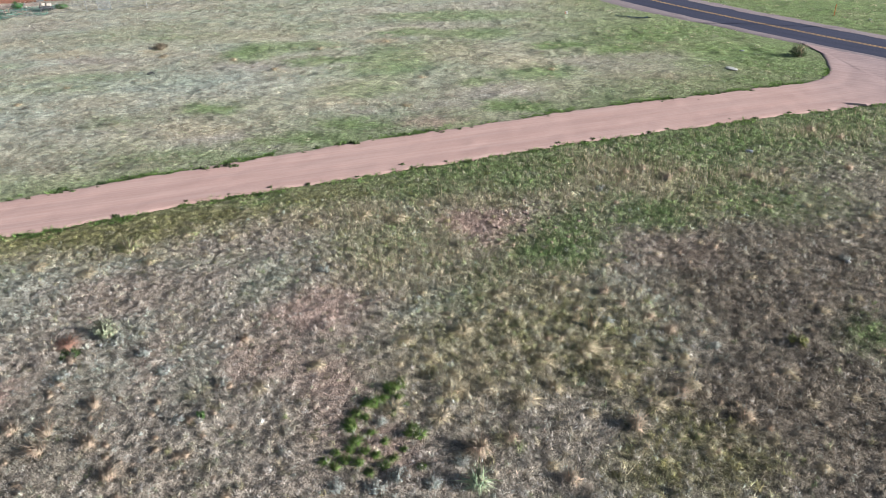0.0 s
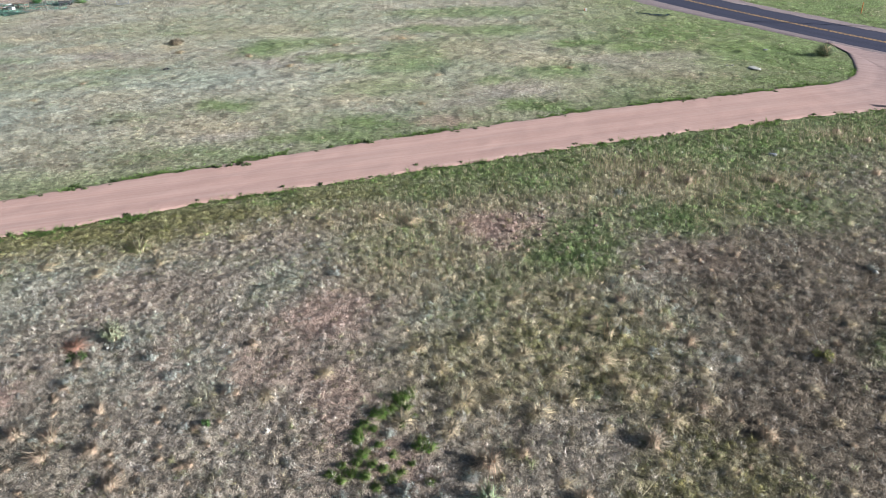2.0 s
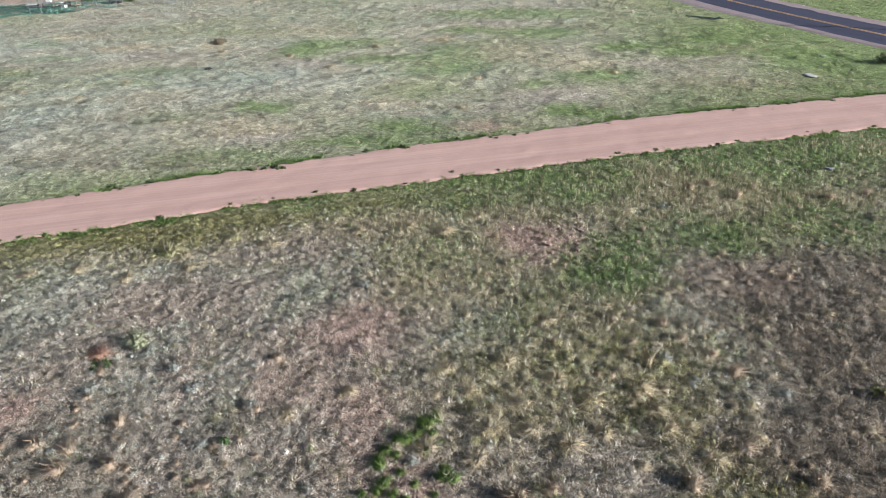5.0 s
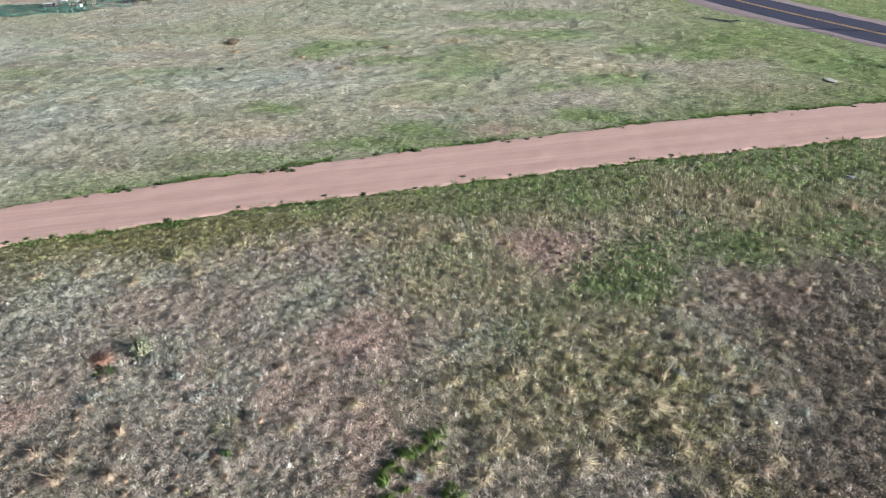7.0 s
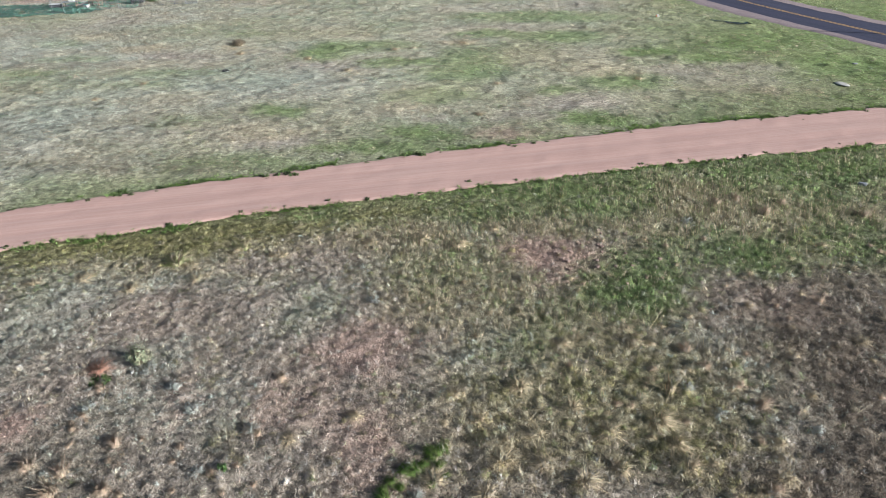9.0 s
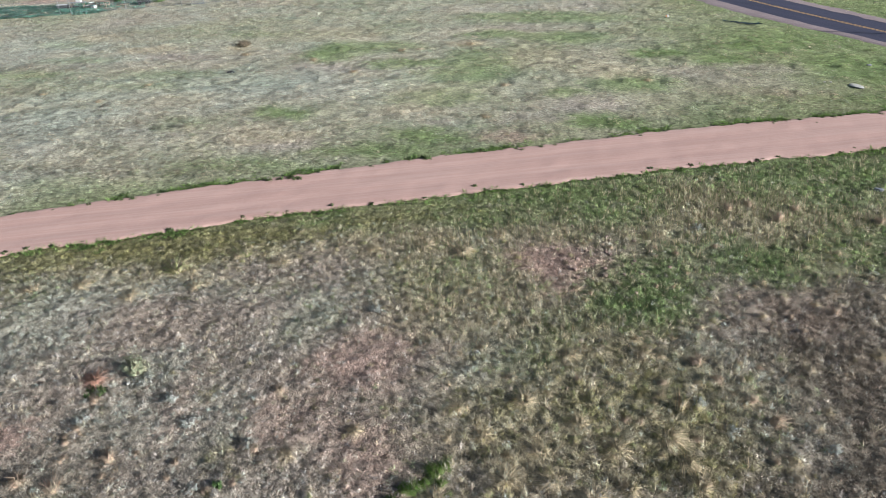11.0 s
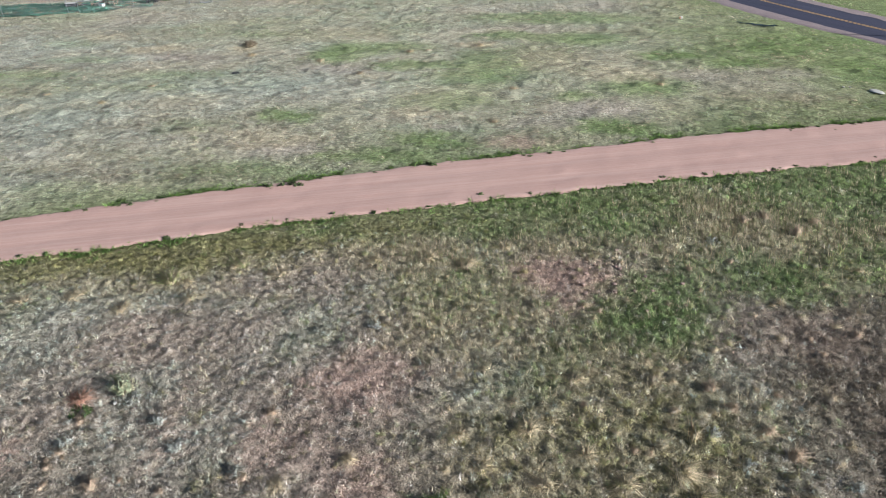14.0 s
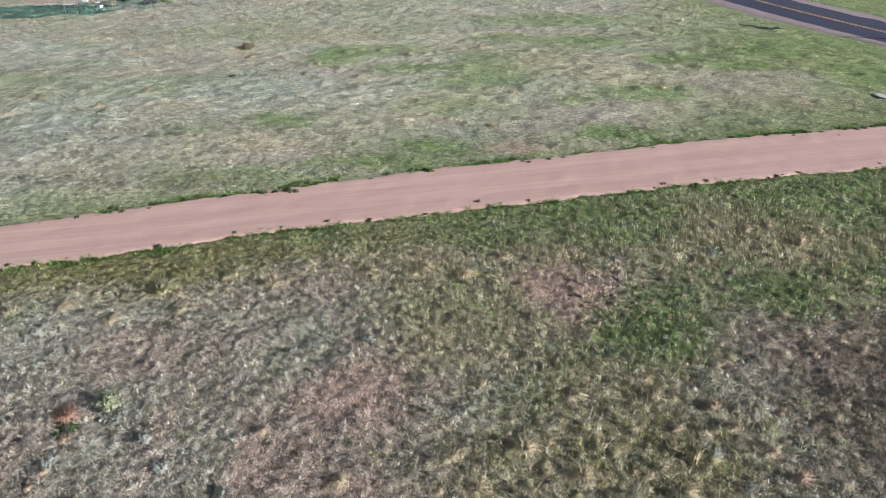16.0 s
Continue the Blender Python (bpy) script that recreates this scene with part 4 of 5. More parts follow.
straw_tufts = [tuft_mesh("straw_tuft", 240, 0.24, 0.34, 0.011, STRAW, 0.25, s) for s in (1, 2, 3, 4)]
rose_tufts = [tuft_mesh("rose_tuft", 240, 0.3, 0.28, 0.011, ROSE, 0.75, s) for s in (5, 6, 7)]
lime_tufts = [tuft_mesh("lime_tuft", 240, 0.22, 0.24, 0.013, LIME, 0.8, s) for s in (8, 9, 10)]
mixed_tufts = [tuft_mesh("mixed_tuft", 240, 0.24, 0.32, 0.011, STRAW + [(0.3, 0.38, 0.14), (0.36, 0.4, 0.16)], 0.5, s) for s in (11, 12, 13)]
sage_shrubs = [shrub_mesh("sage_shrub", 700, 0.2, 0.28, 0.035, SAGE, s) for s in (14, 15, 16)]
weed_clumps = [shrub_mesh("weed_clump", 220, 0.12, 0.3, 0.08, [(0.07, 0.11, 0.04), (0.1, 0.15, 0.055), (0.13, 0.14, 0.07)], s) for s in (17, 18, 19)]


def plant(name, meshes, x, y, size, label, category, group=""):
    i = int(rng.integers(len(meshes)))
    ob = new(name, meshes[i])
    z = float(hummocks(np.array([x]), np.array([y]))[0]) - 0.02
    if bool(on_dirt(np.array([x]), np.array([y]))[0]):
        z = 0.03
    ob.matrix_basis = pose(x, y, z, 0, 0, rng.uniform(0, 360)) @ Matrix.Diagonal((size, size, size * rng.uniform(0.85, 1.15), 1))
    return tagged(ob, label, category, group)


for x, y, s in ((0.4, 19.4, 1.1), (1.8, 21.9, 1.0), (4.5, 18.2, 1.2), (3.2, 16.2, 0.9), (5.0, 16.4, 1.0), (11.8, 22.7, 0.9), (0.0, 16.2, 1.1), (1.2, 16.3, 1.1),
                (2.2, 15.7, 1.2), (-1.8, 15.4, 1.0), (-6.2, 16.5, 0.9), (-4.5, 17.6, 0.8), (7.5, 16.3, 1.0), (4.8, 17.3, 1.0), (-0.8, 17.8, 0.9), (-0.4, 15.0, 1.0),
                (3.0, 17.6, 1.2), (13.2, 24.1, 0.8), (19.5, 27.7, 1.0), (4.3, 22.0, 0.9), (6.1, 15.3, 1.0), (2.0, 18.6, 0.9), (0.9, 17.4, 1.0), (-1.6, 18.9, 0.8)):
    plant("bunchgrass", straw_tufts, x, y, s * 1.1, "straw-coloured bunchgrass with arching dry blades", "grass tuft", "bunchgrass tufts")
for x, y, s in ((5.9, 21.7, 1.0), (7.2, 20.1, 0.9), (7.6, 19.1, 1.0), (11.3, 25.1, 0.8), (5.3, 14.4, 1.2), (8.6, 14.7, 1.0), (0.7, 13.6, 1.4), (-7.3, 19.2, 0.8),
                (-12.1, 14.7, 1.1), (-12.0, 14.0, 1.2), (-10.6, 14.2, 1.0), (-9.5, 12.9, 1.1), (-13.0, 18.2, 0.7), (7.0, 15.8, 0.9), (1.6, 14.0, 0.9), (-13.2, 14.8, 1.0),
                (-11.2, 15.9, 0.9), (6.4, 20.9, 0.8), (3.1, 12.5, 1.0), (21.4, 33.5, 1.0)):
    plant("bunchgrass", rose_tufts, x, y, s * 1.35, "rust-tinged upright dry bunchgrass", "grass tuft", "bunchgrass tufts")
for x, y, s in ((-2.0, 16.4, 1.0), (-1.7, 16.5, 1.1), (-2.4, 15.6, 1.2), (-2.7, 15.6, 1.0), (-1.7, 15.9, 0.7), (-1.8, 15.2, 0.6), (-2.9, 15.2, 0.9), (-3.0, 14.6, 1.2),
                (-2.8, 14.0, 1.0), (-1.0, 14.2, 1.1), (-1.3, 14.3, 0.9), (-3.0, 13.3, 0.9), (-1.9, 13.1, 0.9), (-3.3, 13.1, 0.8), (-2.5, 13.6, 0.8), (-0.9, 13.1, 0.7),
                (-3.6, 13.3, 0.8), (-3.1, 14.9, 0.8), (-2.6, 15.0, 0.7), (-2.9, 13.7, 0.9), (-2.0, 14.0, 0.7), (-2.2, 15.9, 0.9), (-1.9, 16.2, 1.1), (-3.3, 13.6, 0.7), (-2.6, 13.2, 0.9), (-1.5, 15.6, 0.6), (-1.2, 14.6, 0.8), (-2.4, 14.4, 0.7), (-1.4, 13.7, 0.6), (-2.2, 13.5, 0.8), (-1.7, 13.4, 0.7), (-2.3, 12.9, 0.8)):
    plant("green_tuft", lime_tufts, x, y, s * 1.15, "vivid green grass tuft on reddish soil", "grass tuft", "green tufts")
for x, y, s in ((-2.2, 14.8, 1.0), (-1.5, 12.7, 1.2), (-2.1, 12.3, 1.2), (-0.6, 12.4, 1.0), (0.2, 13.2, 1.0), (-3.2, 12.4, 1.1), (-7.4, 16.8, 1.0), (-9.6, 17.5, 1.2), (-10.6, 18.4, 1.1),
                (-11.9, 19.3, 1.3), (6.3, 18.6, 1.0), (5.6, 19.8, 1.0), (8.9, 18.2, 0.9), (-12.9, 17.3, 1.1), (-8.3, 15.1, 1.0), (7.8, 31.6, 1.3), (16.2, 23.9, 1.0), (-5.2, 24.0, 1.2)):
    plant("sagebrush", sage_shrubs, x, y, s, "small silver-grey sagebrush among dry grass", "shrub", "sagebrush")
for _ in range(420):
    y = float(rng.uniform(11, 31))
    x = float(rng.uniform(-16 - 0.7 * (y - 12), 11 + 0.6 * (y - 12)))
    c = cover_at(np.array([x]), np.array([y]))[0]
    if c[1] + 0.6 * c[5] + 0.5 * c[2] + rng.normal(0, 0.1) > 0.36 and y < float(dirt_near(x)) - 3:
        plant("bunchgrass", mixed_tufts if rng.random() < 0.6 else straw_tufts, x, y, float(rng.uniform(0.35, 0.75)), "arching bunchgrass, half green and half dry", "grass tuft", "bunchgrass tufts")
for _ in range(130):
    y = float(rng.uniform(12.5, 30))
    x = float(rng.uniform(1.5, 13.5 + 0.58 * (y - 12)))
    if y < float(dirt_near(x)) - 6:
        pick = rng.random()
        kind, label = (rose_tufts, "small tan upright bunchgrass in thin brown grass") if pick < 0.45 else (straw_tufts, "small arching straw bunchgrass in thin brown grass")
        plant("bunchgrass", kind, x, y, float(rng.uniform(0.35, 0.75)), label, "grass tuft", "bunchgrass tufts")
for _ in range(40):
    x, y = float(rng.uniform(-16, -6)), float(rng.uniform(11, 17))
    plant("bunchgrass", rose_tufts, x, y, float(rng.uniform(0.4, 0.8)), "small rose-tan bunchgrass in grey grass", "grass tuft", "bunchgrass tufts")
for x, y, s in ((-13.9, 36.1, 1.0), (-13.2, 36.3, 0.9), (-12.6, 36.4, 1.2), (-12.2, 36.4, 0.8), (-21.0, 33.8, 0.9), (-19.1, 34.4, 0.8), (-8.0, 39.3, 0.8), (-6.7, 39.6, 0.9),
                (-5.7, 39.8, 1.2), (-2.6, 41.1, 1.0), (-1.1, 41.9, 1.2), (16.2, 47.6, 1.2), (18.5, 48.4, 1.0), (-16.4, 29.9, 0.8), (-9.8, 32.3, 0.9), (4.9, 37.6, 1.1), (12.2, 40.0, 0.9)):
    plant("road_weed", weed_clumps, x, y, s, "flat dark green weed at the edge of the dirt track", "weed", "road weeds")

for edge, seed, side, n in ((dirt_far, 4, -1, 60), (dirt_near, 3, 1, 34)):
    for _ in range(n):
        x = float(rng.uniform(-34, 27))
        y = float(edge(x) + edge_wobble(np.array([x]), seed)[0] + side * rng.gamma(1.4, 0.16))
        plant("road_weed", weed_clumps, x, y, float(rng.uniform(0.25, 0.65)), "small dark green weed rooted in packed dirt", "weed", "road weeds")

for x, y, s in ((-27.0, 65.9, 1.7), (-19.6, 63.5, 1.5), (-31.0, 55.1, 1.2), (-38.6, 52.5, 1.2), (-6.0, 70.5, 1.6), (-2.8, 47.4, 1.2), (-32.7, 50.5, 1.2), (-14.9, 59.2, 1.2), (-12.2, 67.3, 1.5), (-2.0, 55.4, 1.2), (8.9, 57.1, 1.3)):
    plant("bunchgrass", straw_tufts, x, y, s, "tan bunchgrass standing alone in the grazed field", "grass tuft", "bunchgrass tufts")
for x, y, s in ((10.6, 34.3, 1.6), (11.5, 32.7, 1.7), (22.4, 39.9, 1.7), (15.9, 32.8, 1.5), (12.6, 33.9, 1.4), (9.5, 33.6, 1.4), (23.4, 38.4, 1.4), (17.8, 33.4, 1.3)):
    plant("bunchgrass", rose_tufts, x, y, s, "tall tan bunchgrass amid green verge growth", "grass tuft", "bunchgrass tufts")
for x, y, s in ((-4.2, 29.2, 1.5), (-2.5, 28.8, 1.5), (-17.7, 24.7, 1.4), (-15.2, 24.1, 1.3), (-10.0, 27.2, 1.2), (-6.4, 28.6, 1.2), (-1.0, 30.4, 1.3), (-12.9, 25.1, 1.1), (-19.4, 24.2, 1.2)):
    plant("bunchgrass", straw_tufts, x, y, s, "pale silvery bunchgrass along the rim of the verge", "grass tuft", "bunchgrass tufts")

# plants that stand out singly
plant("yucca", [tuft_mesh("yucca", 170, 0.5, 0.42, 0.03, [(0.42, 0.5, 0.3), (0.62, 0.6, 0.42), (0.34, 0.42, 0.28)], 0.7, 31)], 0.6, 12.3, 1.1, "pale green spiky yucca with straw-coloured skirt", "yucca")
plant("rust_clump", [tuft_mesh("rust_clump", 240, 0.28, 0.32, 0.016, [(0.47, 0.27, 0.2), (0.52, 0.33, 0.24), (0.4, 0.25, 0.18)], 0.5, 32)], -13.6, 19.1, 1.35, "rust-red dead clump of grass beside green weeds", "grass tuft")
plant("weed_clump", weed_clumps, -13.3, 18.6, 1.3, "dark green weed below a rust-red grass clump", "weed")
plant("rabbitbrush", [shrub_mesh("rabbitbrush", 1100, 0.5, 0.36, 0.045, [(0.34, 0.38, 0.25), (0.27, 0.32, 0.2), (0.5, 0.46, 0.31)], 33)], -12.4, 19.6, 1.3, "yellow-green rabbitbrush with a pale top", "shrub")
plant("bunchgrass", mixed_tufts, -14.3, 26.3, 2.1, "tall yellow-green bunchgrass at the verge's rim", "grass tuft", "bunchgrass tufts")
plant("bunchgrass", straw_tufts, -13.6, 26.2, 1.2, "pale straw bunchgrass beside a yellow-green one", "grass tuft", "bunchgrass tufts")
plant("bunchgrass", mixed_tufts, -11.9, 27.8, 1.3, "thin pale stalks of bunchgrass on the verge", "grass tuft", "bunchgrass tufts")
plant("dead_stalks", [tuft_mesh("dead_stalks", 26, 0.85, 0.42, 0.028, [(0.6, 0.47, 0.3), (0.66, 0.54, 0.36)], 0.9, 34)], 5.0, 19.5, 1.0, "bare tan dead flower stalks standing in grass", "stalks")
plant("yellow_weed", [shrub_mesh("yellow_weed", 300, 0.2, 0.3, 0.06, [(0.24, 0.23, 0.09), (0.17, 0.19, 0.075)], 35)], 11.7, 18.2, 1.2, "low yellow-flowering weed in grey grass", "weed")
plant("thistle", [shrub_mesh("thistle", 160, 0.2, 0.22, 0.07, [(0.08, 0.14, 0.05), (0.11, 0.18, 0.06)], 36)], -7.6, 15.2, 1.0, "small dark green thistle rosette in dry grass", "weed")


def big_bush(name, x, y, leaf_tints, stalk_tints, wide, high, label, seed):
    top = tagged(empty(name, x, y, float(hummocks(np.array([x]), np.array([y]))[0]) - 0.03), label, "shrub")
    crown = new("crown", shrub_mesh("crown", 2600, high, wide, 0.08, leaf_tints, seed))
    stalks = new("stalks", tuft_mesh("stalks", 60, high * 1.35, wide * 0.7, 0.035, stalk_tints, 0.9, seed + 1))
    crown.parent = stalks.parent = top
    tagged(stalks, "pale dead stalks")
    return top


big_bush("rabbitbrush", 30.6, 59.3, [(0.1, 0.14, 0.065), (0.14, 0.18, 0.09), (0.22, 0.23, 0.15)], STRAW, 1.05, 0.95, "dark green roadside bush with dry stalks at the junction", 41)
big_bush("rabbitbrush", -28.7, 69.8, [(0.2, 0.16, 0.11), (0.15, 0.13, 0.085), (0.26, 0.21, 0.15)], ROSE, 0.8, 0.5, "brown half-dead bush in the open field", 44)


# ---- stones and litter in the field ----
def stone_bm(sx, sy, sz, seed):
    bm = bmesh.new()
    bmesh.ops.create_icosphere(bm, subdivisions=3, radius=1.0)
    for v in bm.verts:
        n = 1 + 0.35 * noise.noise(v.co * 1.3 + Vector((seed * 3.1, 0, 0))) + 0.12 * noise.noise(v.co * 4 + Vector((seed, 7, 0)))
        v.co = Vector((v.co.x * sx * n, v.co.y * sy * n, max(min(v.co.z, 0.6), -0.4) * sz * n))
    for f in bm.faces:
        f.smooth = True
    return bm


for x, y, sx, sy, sz, label in ((23.3, 55.3, 0.62, 0.36, 0.07, "flat whitish stone slab lying in grass by the track"), (21.9, 56.4, 0.1, 0.08, 0.08, "small white stone in short grass"),
                                (21.5, 56.5, 0.09, 0.08, 0.07, "small white stone in short grass"), (26.6, 61.8, 0.2, 0.12, 0.08, "low grey stone in green grass"),
                                (44.8, 74.1, 0.16, 0.12, 0.14, "white stone on the verge past the asphalt"), (16.2, 23.6, 0.1, 0.08, 0.12, "small white stone in grey grass"),
                                (-12.4, 19.1, 0.1, 0.05, 0.06, "pale stone beside the rabbitbrush"), (17.2, 36.3, 0.2, 0.12, 0.16, "bluish-grey stone in tall grass")):
    ob = part("stone", stone_bm(sx, sy, sz, x + y), GREY_STONE if "grey" in label.split(" in ")[0] else WHITE_STONE)
    ob.matrix_basis = pose(x, y, float(hummocks(np.array([x]), np.array([y]))[0]) - 0.03 + max(0.04, 0.4 * sz), 0, 0, 20 * x)
    tagged(ob, label, "stone", "field stones")

# clods on the bare patch and grit along the track
clods = [stone_bm(1, 1, 0.9, s) for s in (3, 8, 12)]
clod_meshes = []
CLOD = plain("reddish_clod", (0.3, 0.21, 0.17), (0.24, 0.165, 0.135), 10.0)
for bm in clods:
    me = bpy.data.meshes.new("clod")
    bm.to_mesh(me)
    bm.free()
    me.materials.append(CLOD)
    clod_meshes.append(me)
for _ in range(34):
    x, y = 3.9 + float(rng.normal(0, 1.2)), 28.6 + float(rng.normal(0, 1.2))
    ob = new("clod", clod_meshes[int(rng.integers(3))])
    s = float(rng.uniform(0.04, 0.1))
    ob.matrix_basis = pose(x, y, float(hummocks(np.array([x]), np.array([y]))[0]) - 0.03 + s * 0.2, 0, 0, float(rng.uniform(0, 360))) @ Matrix.Scale(s, 4)
    tagged(ob, "reddish clod of earth on a bare patch", "clod", "clods of earth")


def tyre(x, y):
    top = tagged(empty("old_tyre", x, y, 0.08, 20), "black worn tyre lying half sunk in the field", "tyre")
    bm = bmesh.new()
    n, prof = 28, [(0.21, 0.02), (0.23, 0.06), (0.27, 0.08), (0.32, 0.05), (0.32, -0.06), (0.27, -0.08), (0.22, -0.06)]
    ring = [[bm.verts.new((r * math.cos(a), r * math.sin(a), z)) for r, z in prof] for a in np.linspace(0, 2 * math.pi, n, endpoint=False)]
    for i in range(n):
        for j in range(len(prof)):
            bm.faces.new((ring[i][j], ring[(i + 1) % n][j], ring[(i + 1) % n][(j + 1) % len(prof)], ring[i][(j + 1) % len(prof)]))
    part("tread", bm, RUBBER, top)
    return top


tyre(-25.7, 59.3)


def sheeting(x, y, turn):
    """A long crumpled strip of dark sheeting, weighed down by a board at one end."""
    base = float(hummocks(np.array([x]), np.array([y]))[0]) - 0.03
    top = tagged(empty("dark_sheeting", x, y, base, turn), "crumpled strip of dark sheeting lying on green verge grass", "sheeting")
    turned = pose(x, y, 0, 0, 0, turn)
    bm = bmesh.new()
    rows = []
    for i in range(40):
        u = i / 39
        half = 0.12 + 0.4 * u**1.5
        row = []
        for v in np.linspace(-1, 1, 9):
            p = (-2.2 + 4.4 * u, v * half + 0.1 * math.sin(7 * u))
            q = turned @ Vector((*p, 0))
            lie = float(hummocks(np.array([q.x]), np.array([q.y]))[0]) - base
            row.append(bm.verts.new((*p, lie + 0.05 + (0.03 + 0.1 * u) * (1 - v * v) * (0.6 + 0.8 * noise.noise(Vector((u * 9, v * 2, 0)))))))
        rows.append(row)
    for i in range(39):
        for j in range(8):
            bm.faces.new((rows[i][j], rows[i + 1][j], rows[i + 1][j + 1], rows[i][j + 1]))
    part("sheet", bm, TARP, top)
    part("board", box(0.9, 0.24, 0.12, pose(1.7, -0.42, 0.04, 0, 2, 10), 0.01), TIMBER, top, "bare tan timber board")
    return top


sheeting(21.1, 79.7, -47)

marker = tagged(empty("survey_marker", 14.4, 83.6), "small white survey marker block with an orange side", "marker")
part("block", box(0.26, 0.24, 0.28, pose(0, 0, 0.14), 0.03), WHITE, marker)
part("flag", box(0.08, 0.25, 0.22, pose(-0.12, 0, 0.15), 0.01), ORANGE, marker, "orange plastic side")

stake = tagged(empty("marker_post", 42.6, 77.3), "orange cable marker post on the grass verge", "marker post")
part("post", cyl(0.045, 1.2, pose(0, 0, 0.55), 10), ORANGE, stake)
part("cap", cyl(0.06, 0.12, pose(0, 0, 1.2), 10, 0.03), ORANGE, stake, "domed orange cap")

peg = tagged(empty("white_stake", -40.8, 98.1), "short white stake standing in far field grass", "stake")
part("post", box(0.08, 0.08, 0.55, pose(0, 0, 0.25), 0.01), WHITE, peg)
part("cap", box(0.11, 0.11, 0.06, pose(0, 0, 0.55), 0.01), WHITE, peg)

# the pole and the sign whose shadows fall over the two roads
pole = tagged(empty("utility_pole", 48.4, 67.4), "brown wooden utility pole past the asphalt", "utility pole")
part("shaft", cyl(0.17, 9.2, pose(0, 0, 4.5), 12, 0.12), TIMBER, pole)
sign = tagged(empty("road_sign", 31.9, 43.3, 0, 20), "steel road sign on a post at the track's mouth", "road sign")
part("post", box(0.06, 0.06, 2.1, pose(0, 0, 1.0), 0.008), STEEL, sign)
part("panel", box(0.02, 0.6, 0.6, pose(0.045, 0, 1.8), 0.006), STEEL, sign)


# ---- the yard past the field ----
def lawn():
    n = 60000
    u, v = rng.uniform(-14, 13, n), rng.uniform(-3.7, 6.0, n)
    x, y = -66 + u * 0.955 - v * 0.3, 91.2 + u * 0.42 * (u > 0) + u * 0.12 * (u <= 0) + v
    keep = ((x < -61.5) | (rng.random(n) < 0.25)) & (x > -82)
    x, y = x[keep], y[keep]
    n = len(x)
    root = np.stack([x, y, 0 * x - 0.05], 1)
    tip = root + np.stack([rng.normal(0, 0.12, n), rng.normal(0, 0.12, n), rng.uniform(0.06, 0.3, n) * (0.5 + fnoise(x, y, 1.5, 270))], 1)
    col = np.array([(0.14, 0.28, 0.215)]) * np.exp(rng.normal(0, 0.12, n) + 1.6 * (fnoise(x * 0.5, y, 1.6, 275) - 0.5))[:, None]
    ob = new("garden_greens", blade_mesh("garden_greens", root, tip, rng.uniform(0.12, 0.24, n), col))
    tagged(ob, "dense blue-green planting behind the yard fence", "plants", kind="stuff")


lawn()


def fence_post(bm_high=1.9):
    top = new("fence_post", None)
    part("post", cyl(0.032, bm_high, pose(0, 0, bm_high / 2 - 0.05), 8), STEEL, top)
    part("cap", cyl(0.06, 0.06, pose(0, 0, bm_high - 0.03), 8, 0.02), STEEL, top)
    return top


FENCE = [(-88.0, 82.6), (-78.0, 84.9), (-69.3, 87.0), (-61.7, 89.4), (-60.5, 89.9), (-54.3, 92.6), (-47.9, 95.6), (-41.0, 98.6), (-34.0, 101.6)]
first = None
for x, y in FENCE:
    if first is None:
        first = fence_post()
        first.matrix_basis = pose(x, y, 0)
        ob = first
    else:
        ob = copy_thing(first, pose(x, y, 0))
    tagged(ob, "thin galvanised steel post of the yard fence", "fence post", "yard fence posts")
for (xa, ya), (xb, yb) in zip(FENCE[:-1], FENCE[1:]):
    a, b = Vector((xa, ya, 0)), Vector((xb, yb, 0))
    d = b - a
    net = tagged(empty("fence_wire", *a), "see-through wire netting between yard fence posts", "fence wire", "yard fence wire")
    turn = math.atan2(d.y, d.x)
    for z in (0.25, 1.0, 1.75):
        part("strand", cyl(0.012, d.length, pose(*(d / 2 + Vector((0, 0, z))), 0, 90, math.degrees(turn)), 5), STEEL, net)
    bm = bmesh.new()
    k = int(d.length / 0.3)
    for i in range(k):
        for s in (-1, 1):
            p, q = d * (i / k), d * min(1.0, max(0.0, (i + 4 * s) / k))
            p, q = p + Vector((0, 0, 0.2)), q + Vector((0, 0, 1.75))
            o = Vector((0, 0, 0.006))
            bm.faces.new([bm.verts.new(c) for c in (p - o, q - o, q + o, p + o)])
    part("mesh", bm, STEEL, net)

gate = tagged(empty("yard_gate", -46.6, 96.2, 0, 25), "half-open steel yard gate with pale netting", "gate")
for q in (0.0, 1.5):
    part("stile", cyl(0.035, 1.7, pose(q, 0, 0.95), 8), STEEL, gate)
for z in (0.15, 1.75):
    part("rail", cyl(0.03, 1.5, pose(0.75, 0, z, 0, 90, 0), 8), STEEL, gate)
for q in np.linspace(0.1, 1.4, 14):
    part("bar", cyl(0.012, 1.6, pose(float(q), 0, 0.95), 5), STEEL, gate)


def bench_table(x, y, turn, top_mat, label):
    """A trestle worktable with things left on it."""
    t = tagged(empty("worktable", x, y, 0, turn), label, "table", "yard tables")
    for q in (-0.3, 0.0, 0.3):
        part("plank", box(2.0, 0.28, 0.05, pose(0, q, 0.78), 0.008), top_mat, t)
    for sx in (-0.8, 0.8):
        for sy in (-0.35, 0.35):
            part("leg", box(0.08, 0.08, 0.78, pose(sx, sy, 0.39, 8 if sy < 0 else -8, 0, 0), 0.008), TIMBER, t)
        part("brace", box(0.06, 0.8, 0.08, pose(sx, 0, 0.35), 0.006), TIMBER, t)
    return t


bench_table(-62.6, 94.8, 15, STEEL, "weathered trestle worktable with a pale top in the yard")
bench_table(-59.3, 95.4, -10, TIMBER, "brown timber trestle table in the yard")


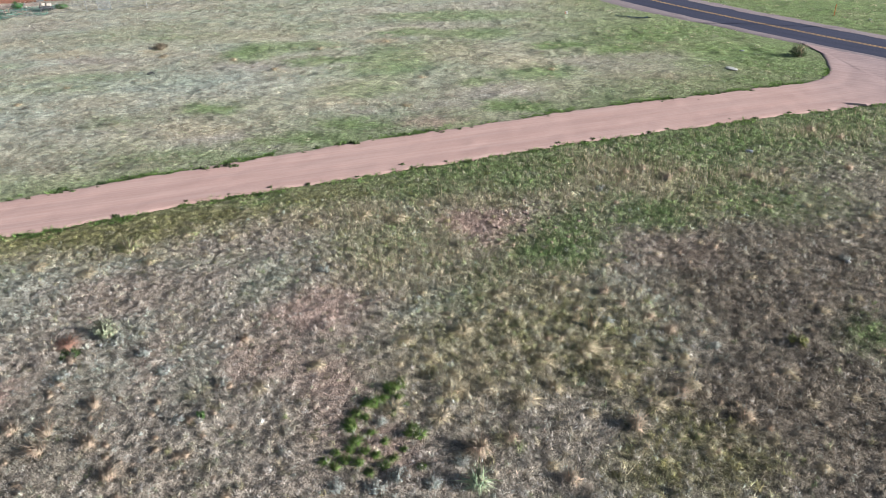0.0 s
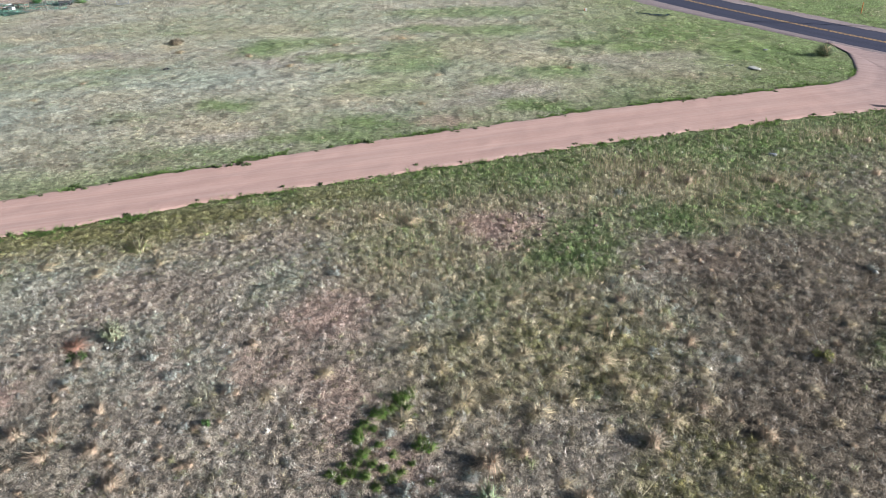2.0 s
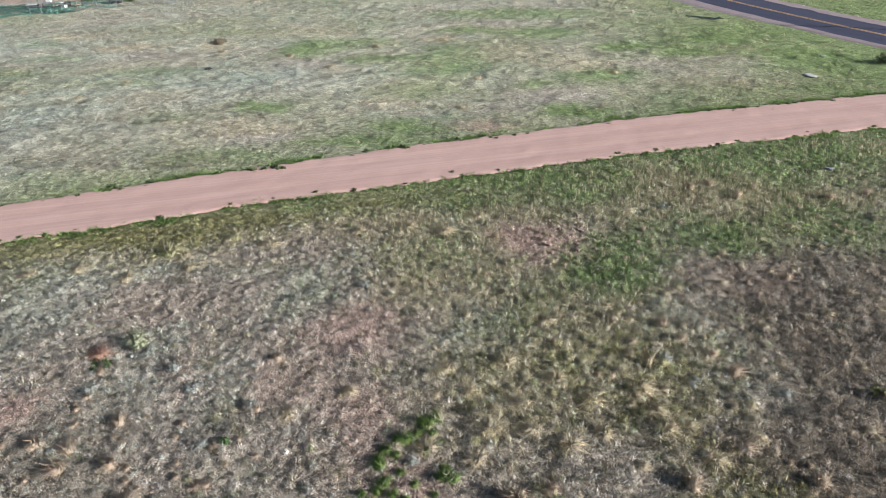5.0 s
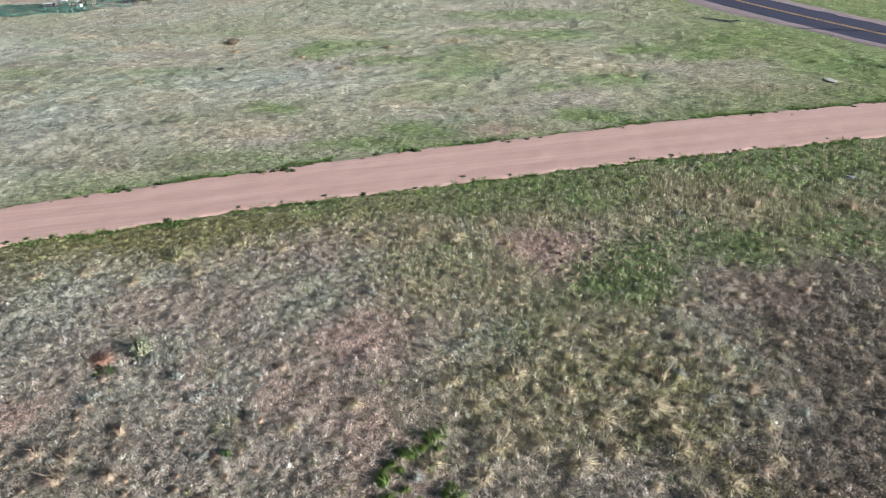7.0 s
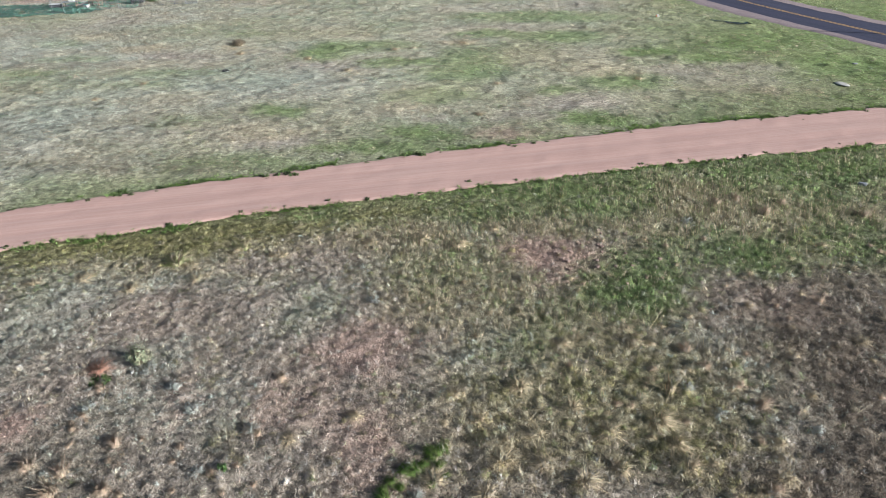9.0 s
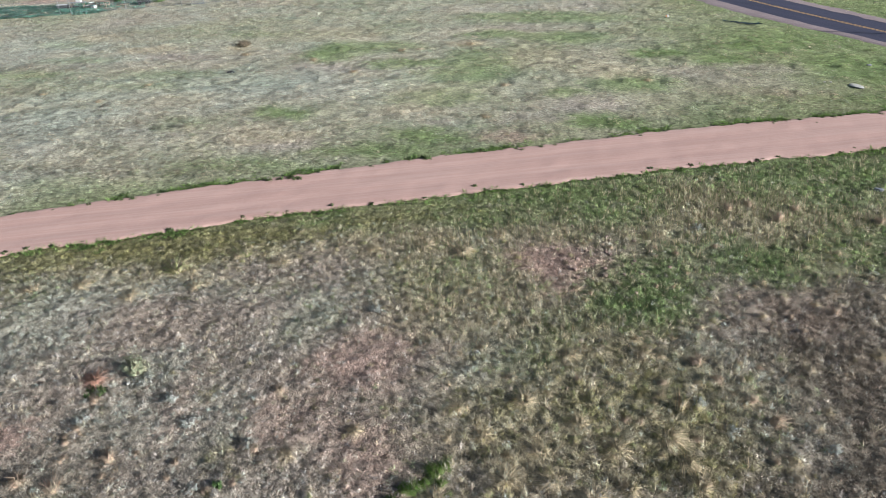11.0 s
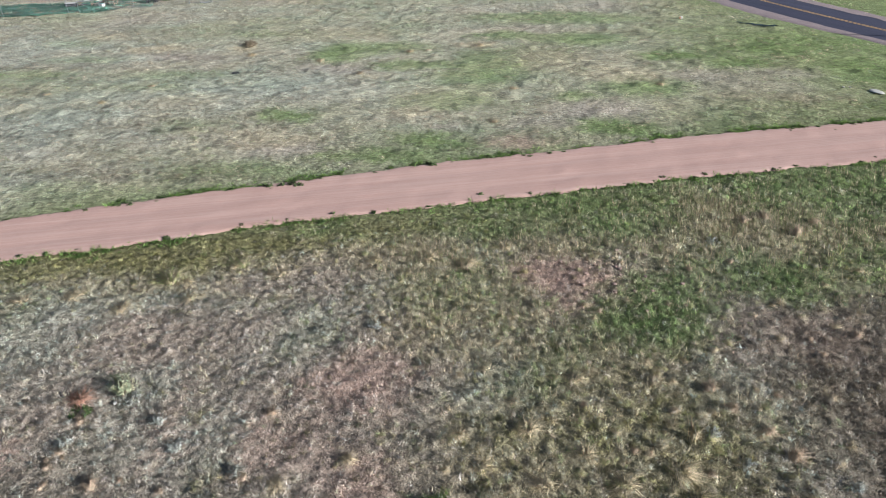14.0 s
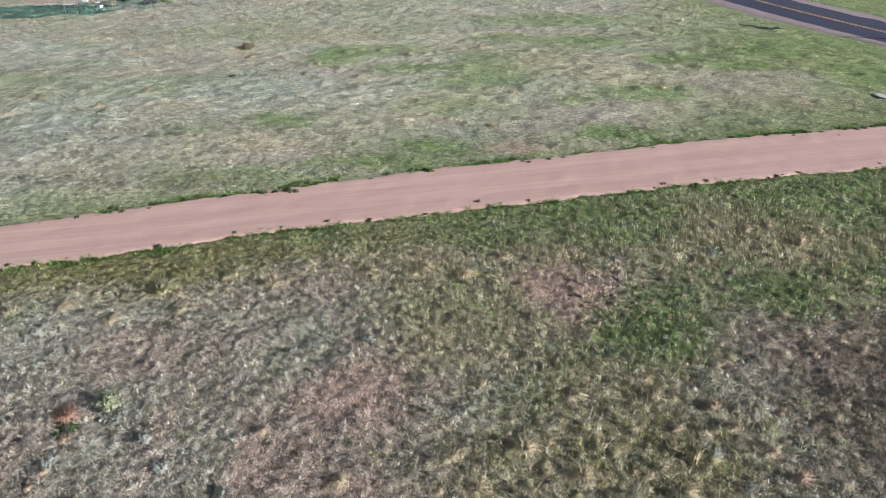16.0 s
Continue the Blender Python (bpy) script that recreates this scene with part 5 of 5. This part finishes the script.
def crate(x, y, z, sx, sy, sz, mat, label, turn=0.0):
    c = tagged(empty("crate", x, y, z, turn), label, "crate", "yard crates")
    part("body", box(sx, sy, sz * 0.9, pose(0, 0, sz * 0.45), 0.02), mat, c)
    part("lid", box(sx * 1.05, sy * 1.05, sz * 0.1, pose(0, 0, sz * 0.95), 0.015), WHITE if mat is not WHITE else TEAL, c)
    return c


crate(-64.6, 94.4, 0, 1.4, 0.8, 0.6, DARKMETAL, "dark metal tub beside a worktable", 10)
crate(-61.0, 95.9, 0, 0.7, 0.6, 0.5, TEAL, "teal plastic crate between two tables", 25)
crate(-60.2, 94.6, 0, 0.6, 0.5, 0.45, WHITE, "white box on the ground beside a table", -15)
crate(-62.4, 94.9, 0.81, 0.7, 0.4, 0.35, WHITE, "white bin on a worktable", 5)


SACK = plain("sackcloth", (0.42, 0.37, 0.3), (0.3, 0.26, 0.21), 6.0)


def cart(x, y, turn):
    c = tagged(empty("garden_cart", x, y, 0, turn), "dark garden cart with pale sacks heaped on it", "cart")
    part("tray", box(1.5, 0.9, 0.35, pose(0, 0, 0.55), 0.03), DARKMETAL, c)
    for q in (-0.4, 0.35):
        part("sack", stone_bm(0.4, 0.36, 0.4, q), SACK, c, "pale stuffed sack").matrix_basis = pose(q, 0, 0.85)
    for sx in (-0.5, 0.5):
        for sy in (-0.48, 0.48):
            wheel = part("wheel", cyl(0.2, 0.1, pose(sx, sy, 0.2, 90, 0, 0), 16), RUBBER, c)
            part("hub", cyl(0.08, 0.12, pose(sx, sy, 0.2, 90, 0, 0), 10), STEEL, wheel)
    part("handle", cyl(0.02, 1.1, pose(1.1, 0, 0.7, 0, 60, 0), 6), STEEL, c)
    return c


cart(-54.3, 97.4, 10)
plank = tagged(part("loose_plank", box(2.6, 0.2, 0.06, pose(0, 0, 0.16, 0, -6, 0), 0.01), TIMBER), "pale loose plank leaning beside the yard tables", "plank")
plank.matrix_basis = pose(-57.4, 95.9, 0, 0, 0, 20)
big_bush("yard_shrub", -59.9, 100.3, [(0.06, 0.16, 0.06), (0.1, 0.22, 0.08)], LIME, 0.9, 0.9, "dark green shrub in the fenced yard", 51)
big_bush("yard_shrub", -53.2, 99.3, [(0.14, 0.26, 0.07), (0.1, 0.2, 0.06)], LIME, 1.0, 0.6, "low bright green shrub beside a cart", 54)


def shed():
    """The foot of a low red-brown shed at the far side of the yard."""
    s = tagged(empty("shed", -61, 106.5, 0, 8), "low red-brown board shed behind the yard", "shed")
    for i in range(26):
        part("board", box(0.34, 0.05, 2.2, pose(-6.3 + 0.36 * i + 1.5, 0, 1.1), 0.006), RUST, s)
    part("side_wall", box(0.08, 4, 2.2, pose(-5.0, 2.05, 1.1)), RUST, s)
    part("side_wall", box(0.08, 4, 2.2, pose(4.5, 2.05, 1.1)), RUST, s)
    part("back_wall", box(9.5, 0.08, 2.2, pose(-0.25, 4.1, 1.1)), RUST, s)
    part("roof", box(10.4, 5.2, 0.12, pose(-0.25, 2.0, 2.3, 6, 0, 0), 0.02), STEEL, s)
    part("door", box(1.0, 0.07, 1.9, pose(1.0, -0.06, 0.95), 0.01), STEEL, s, "grey weathered door")
    return s


shed()


def board_pile(x, y, count, seed):
    """Old boards and lath thrown together on the soil of the garden."""
    r = random.Random(seed)
    top = tagged(empty("board_pile", x, y, 0.02), "heap of grey weathered boards beside the garden tables", "boards")
    for i in range(count):
        m = pose(r.uniform(-0.7, 0.7), r.uniform(-0.4, 0.4), 0.08 + 0.07 * i, r.uniform(-6, 6), r.uniform(-12, 12), r.uniform(0, 180))
        part("board", box(r.uniform(1.2, 2.2), r.uniform(0.15, 0.28), 0.05, m, 0.006), r.choice((TIMBER, WHITE, STEEL, DARKMETAL)), top)
    return top


board_pile(-61.1, 95.6, 9, 61)
board_pile(-63.9, 94.8, 5, 62)
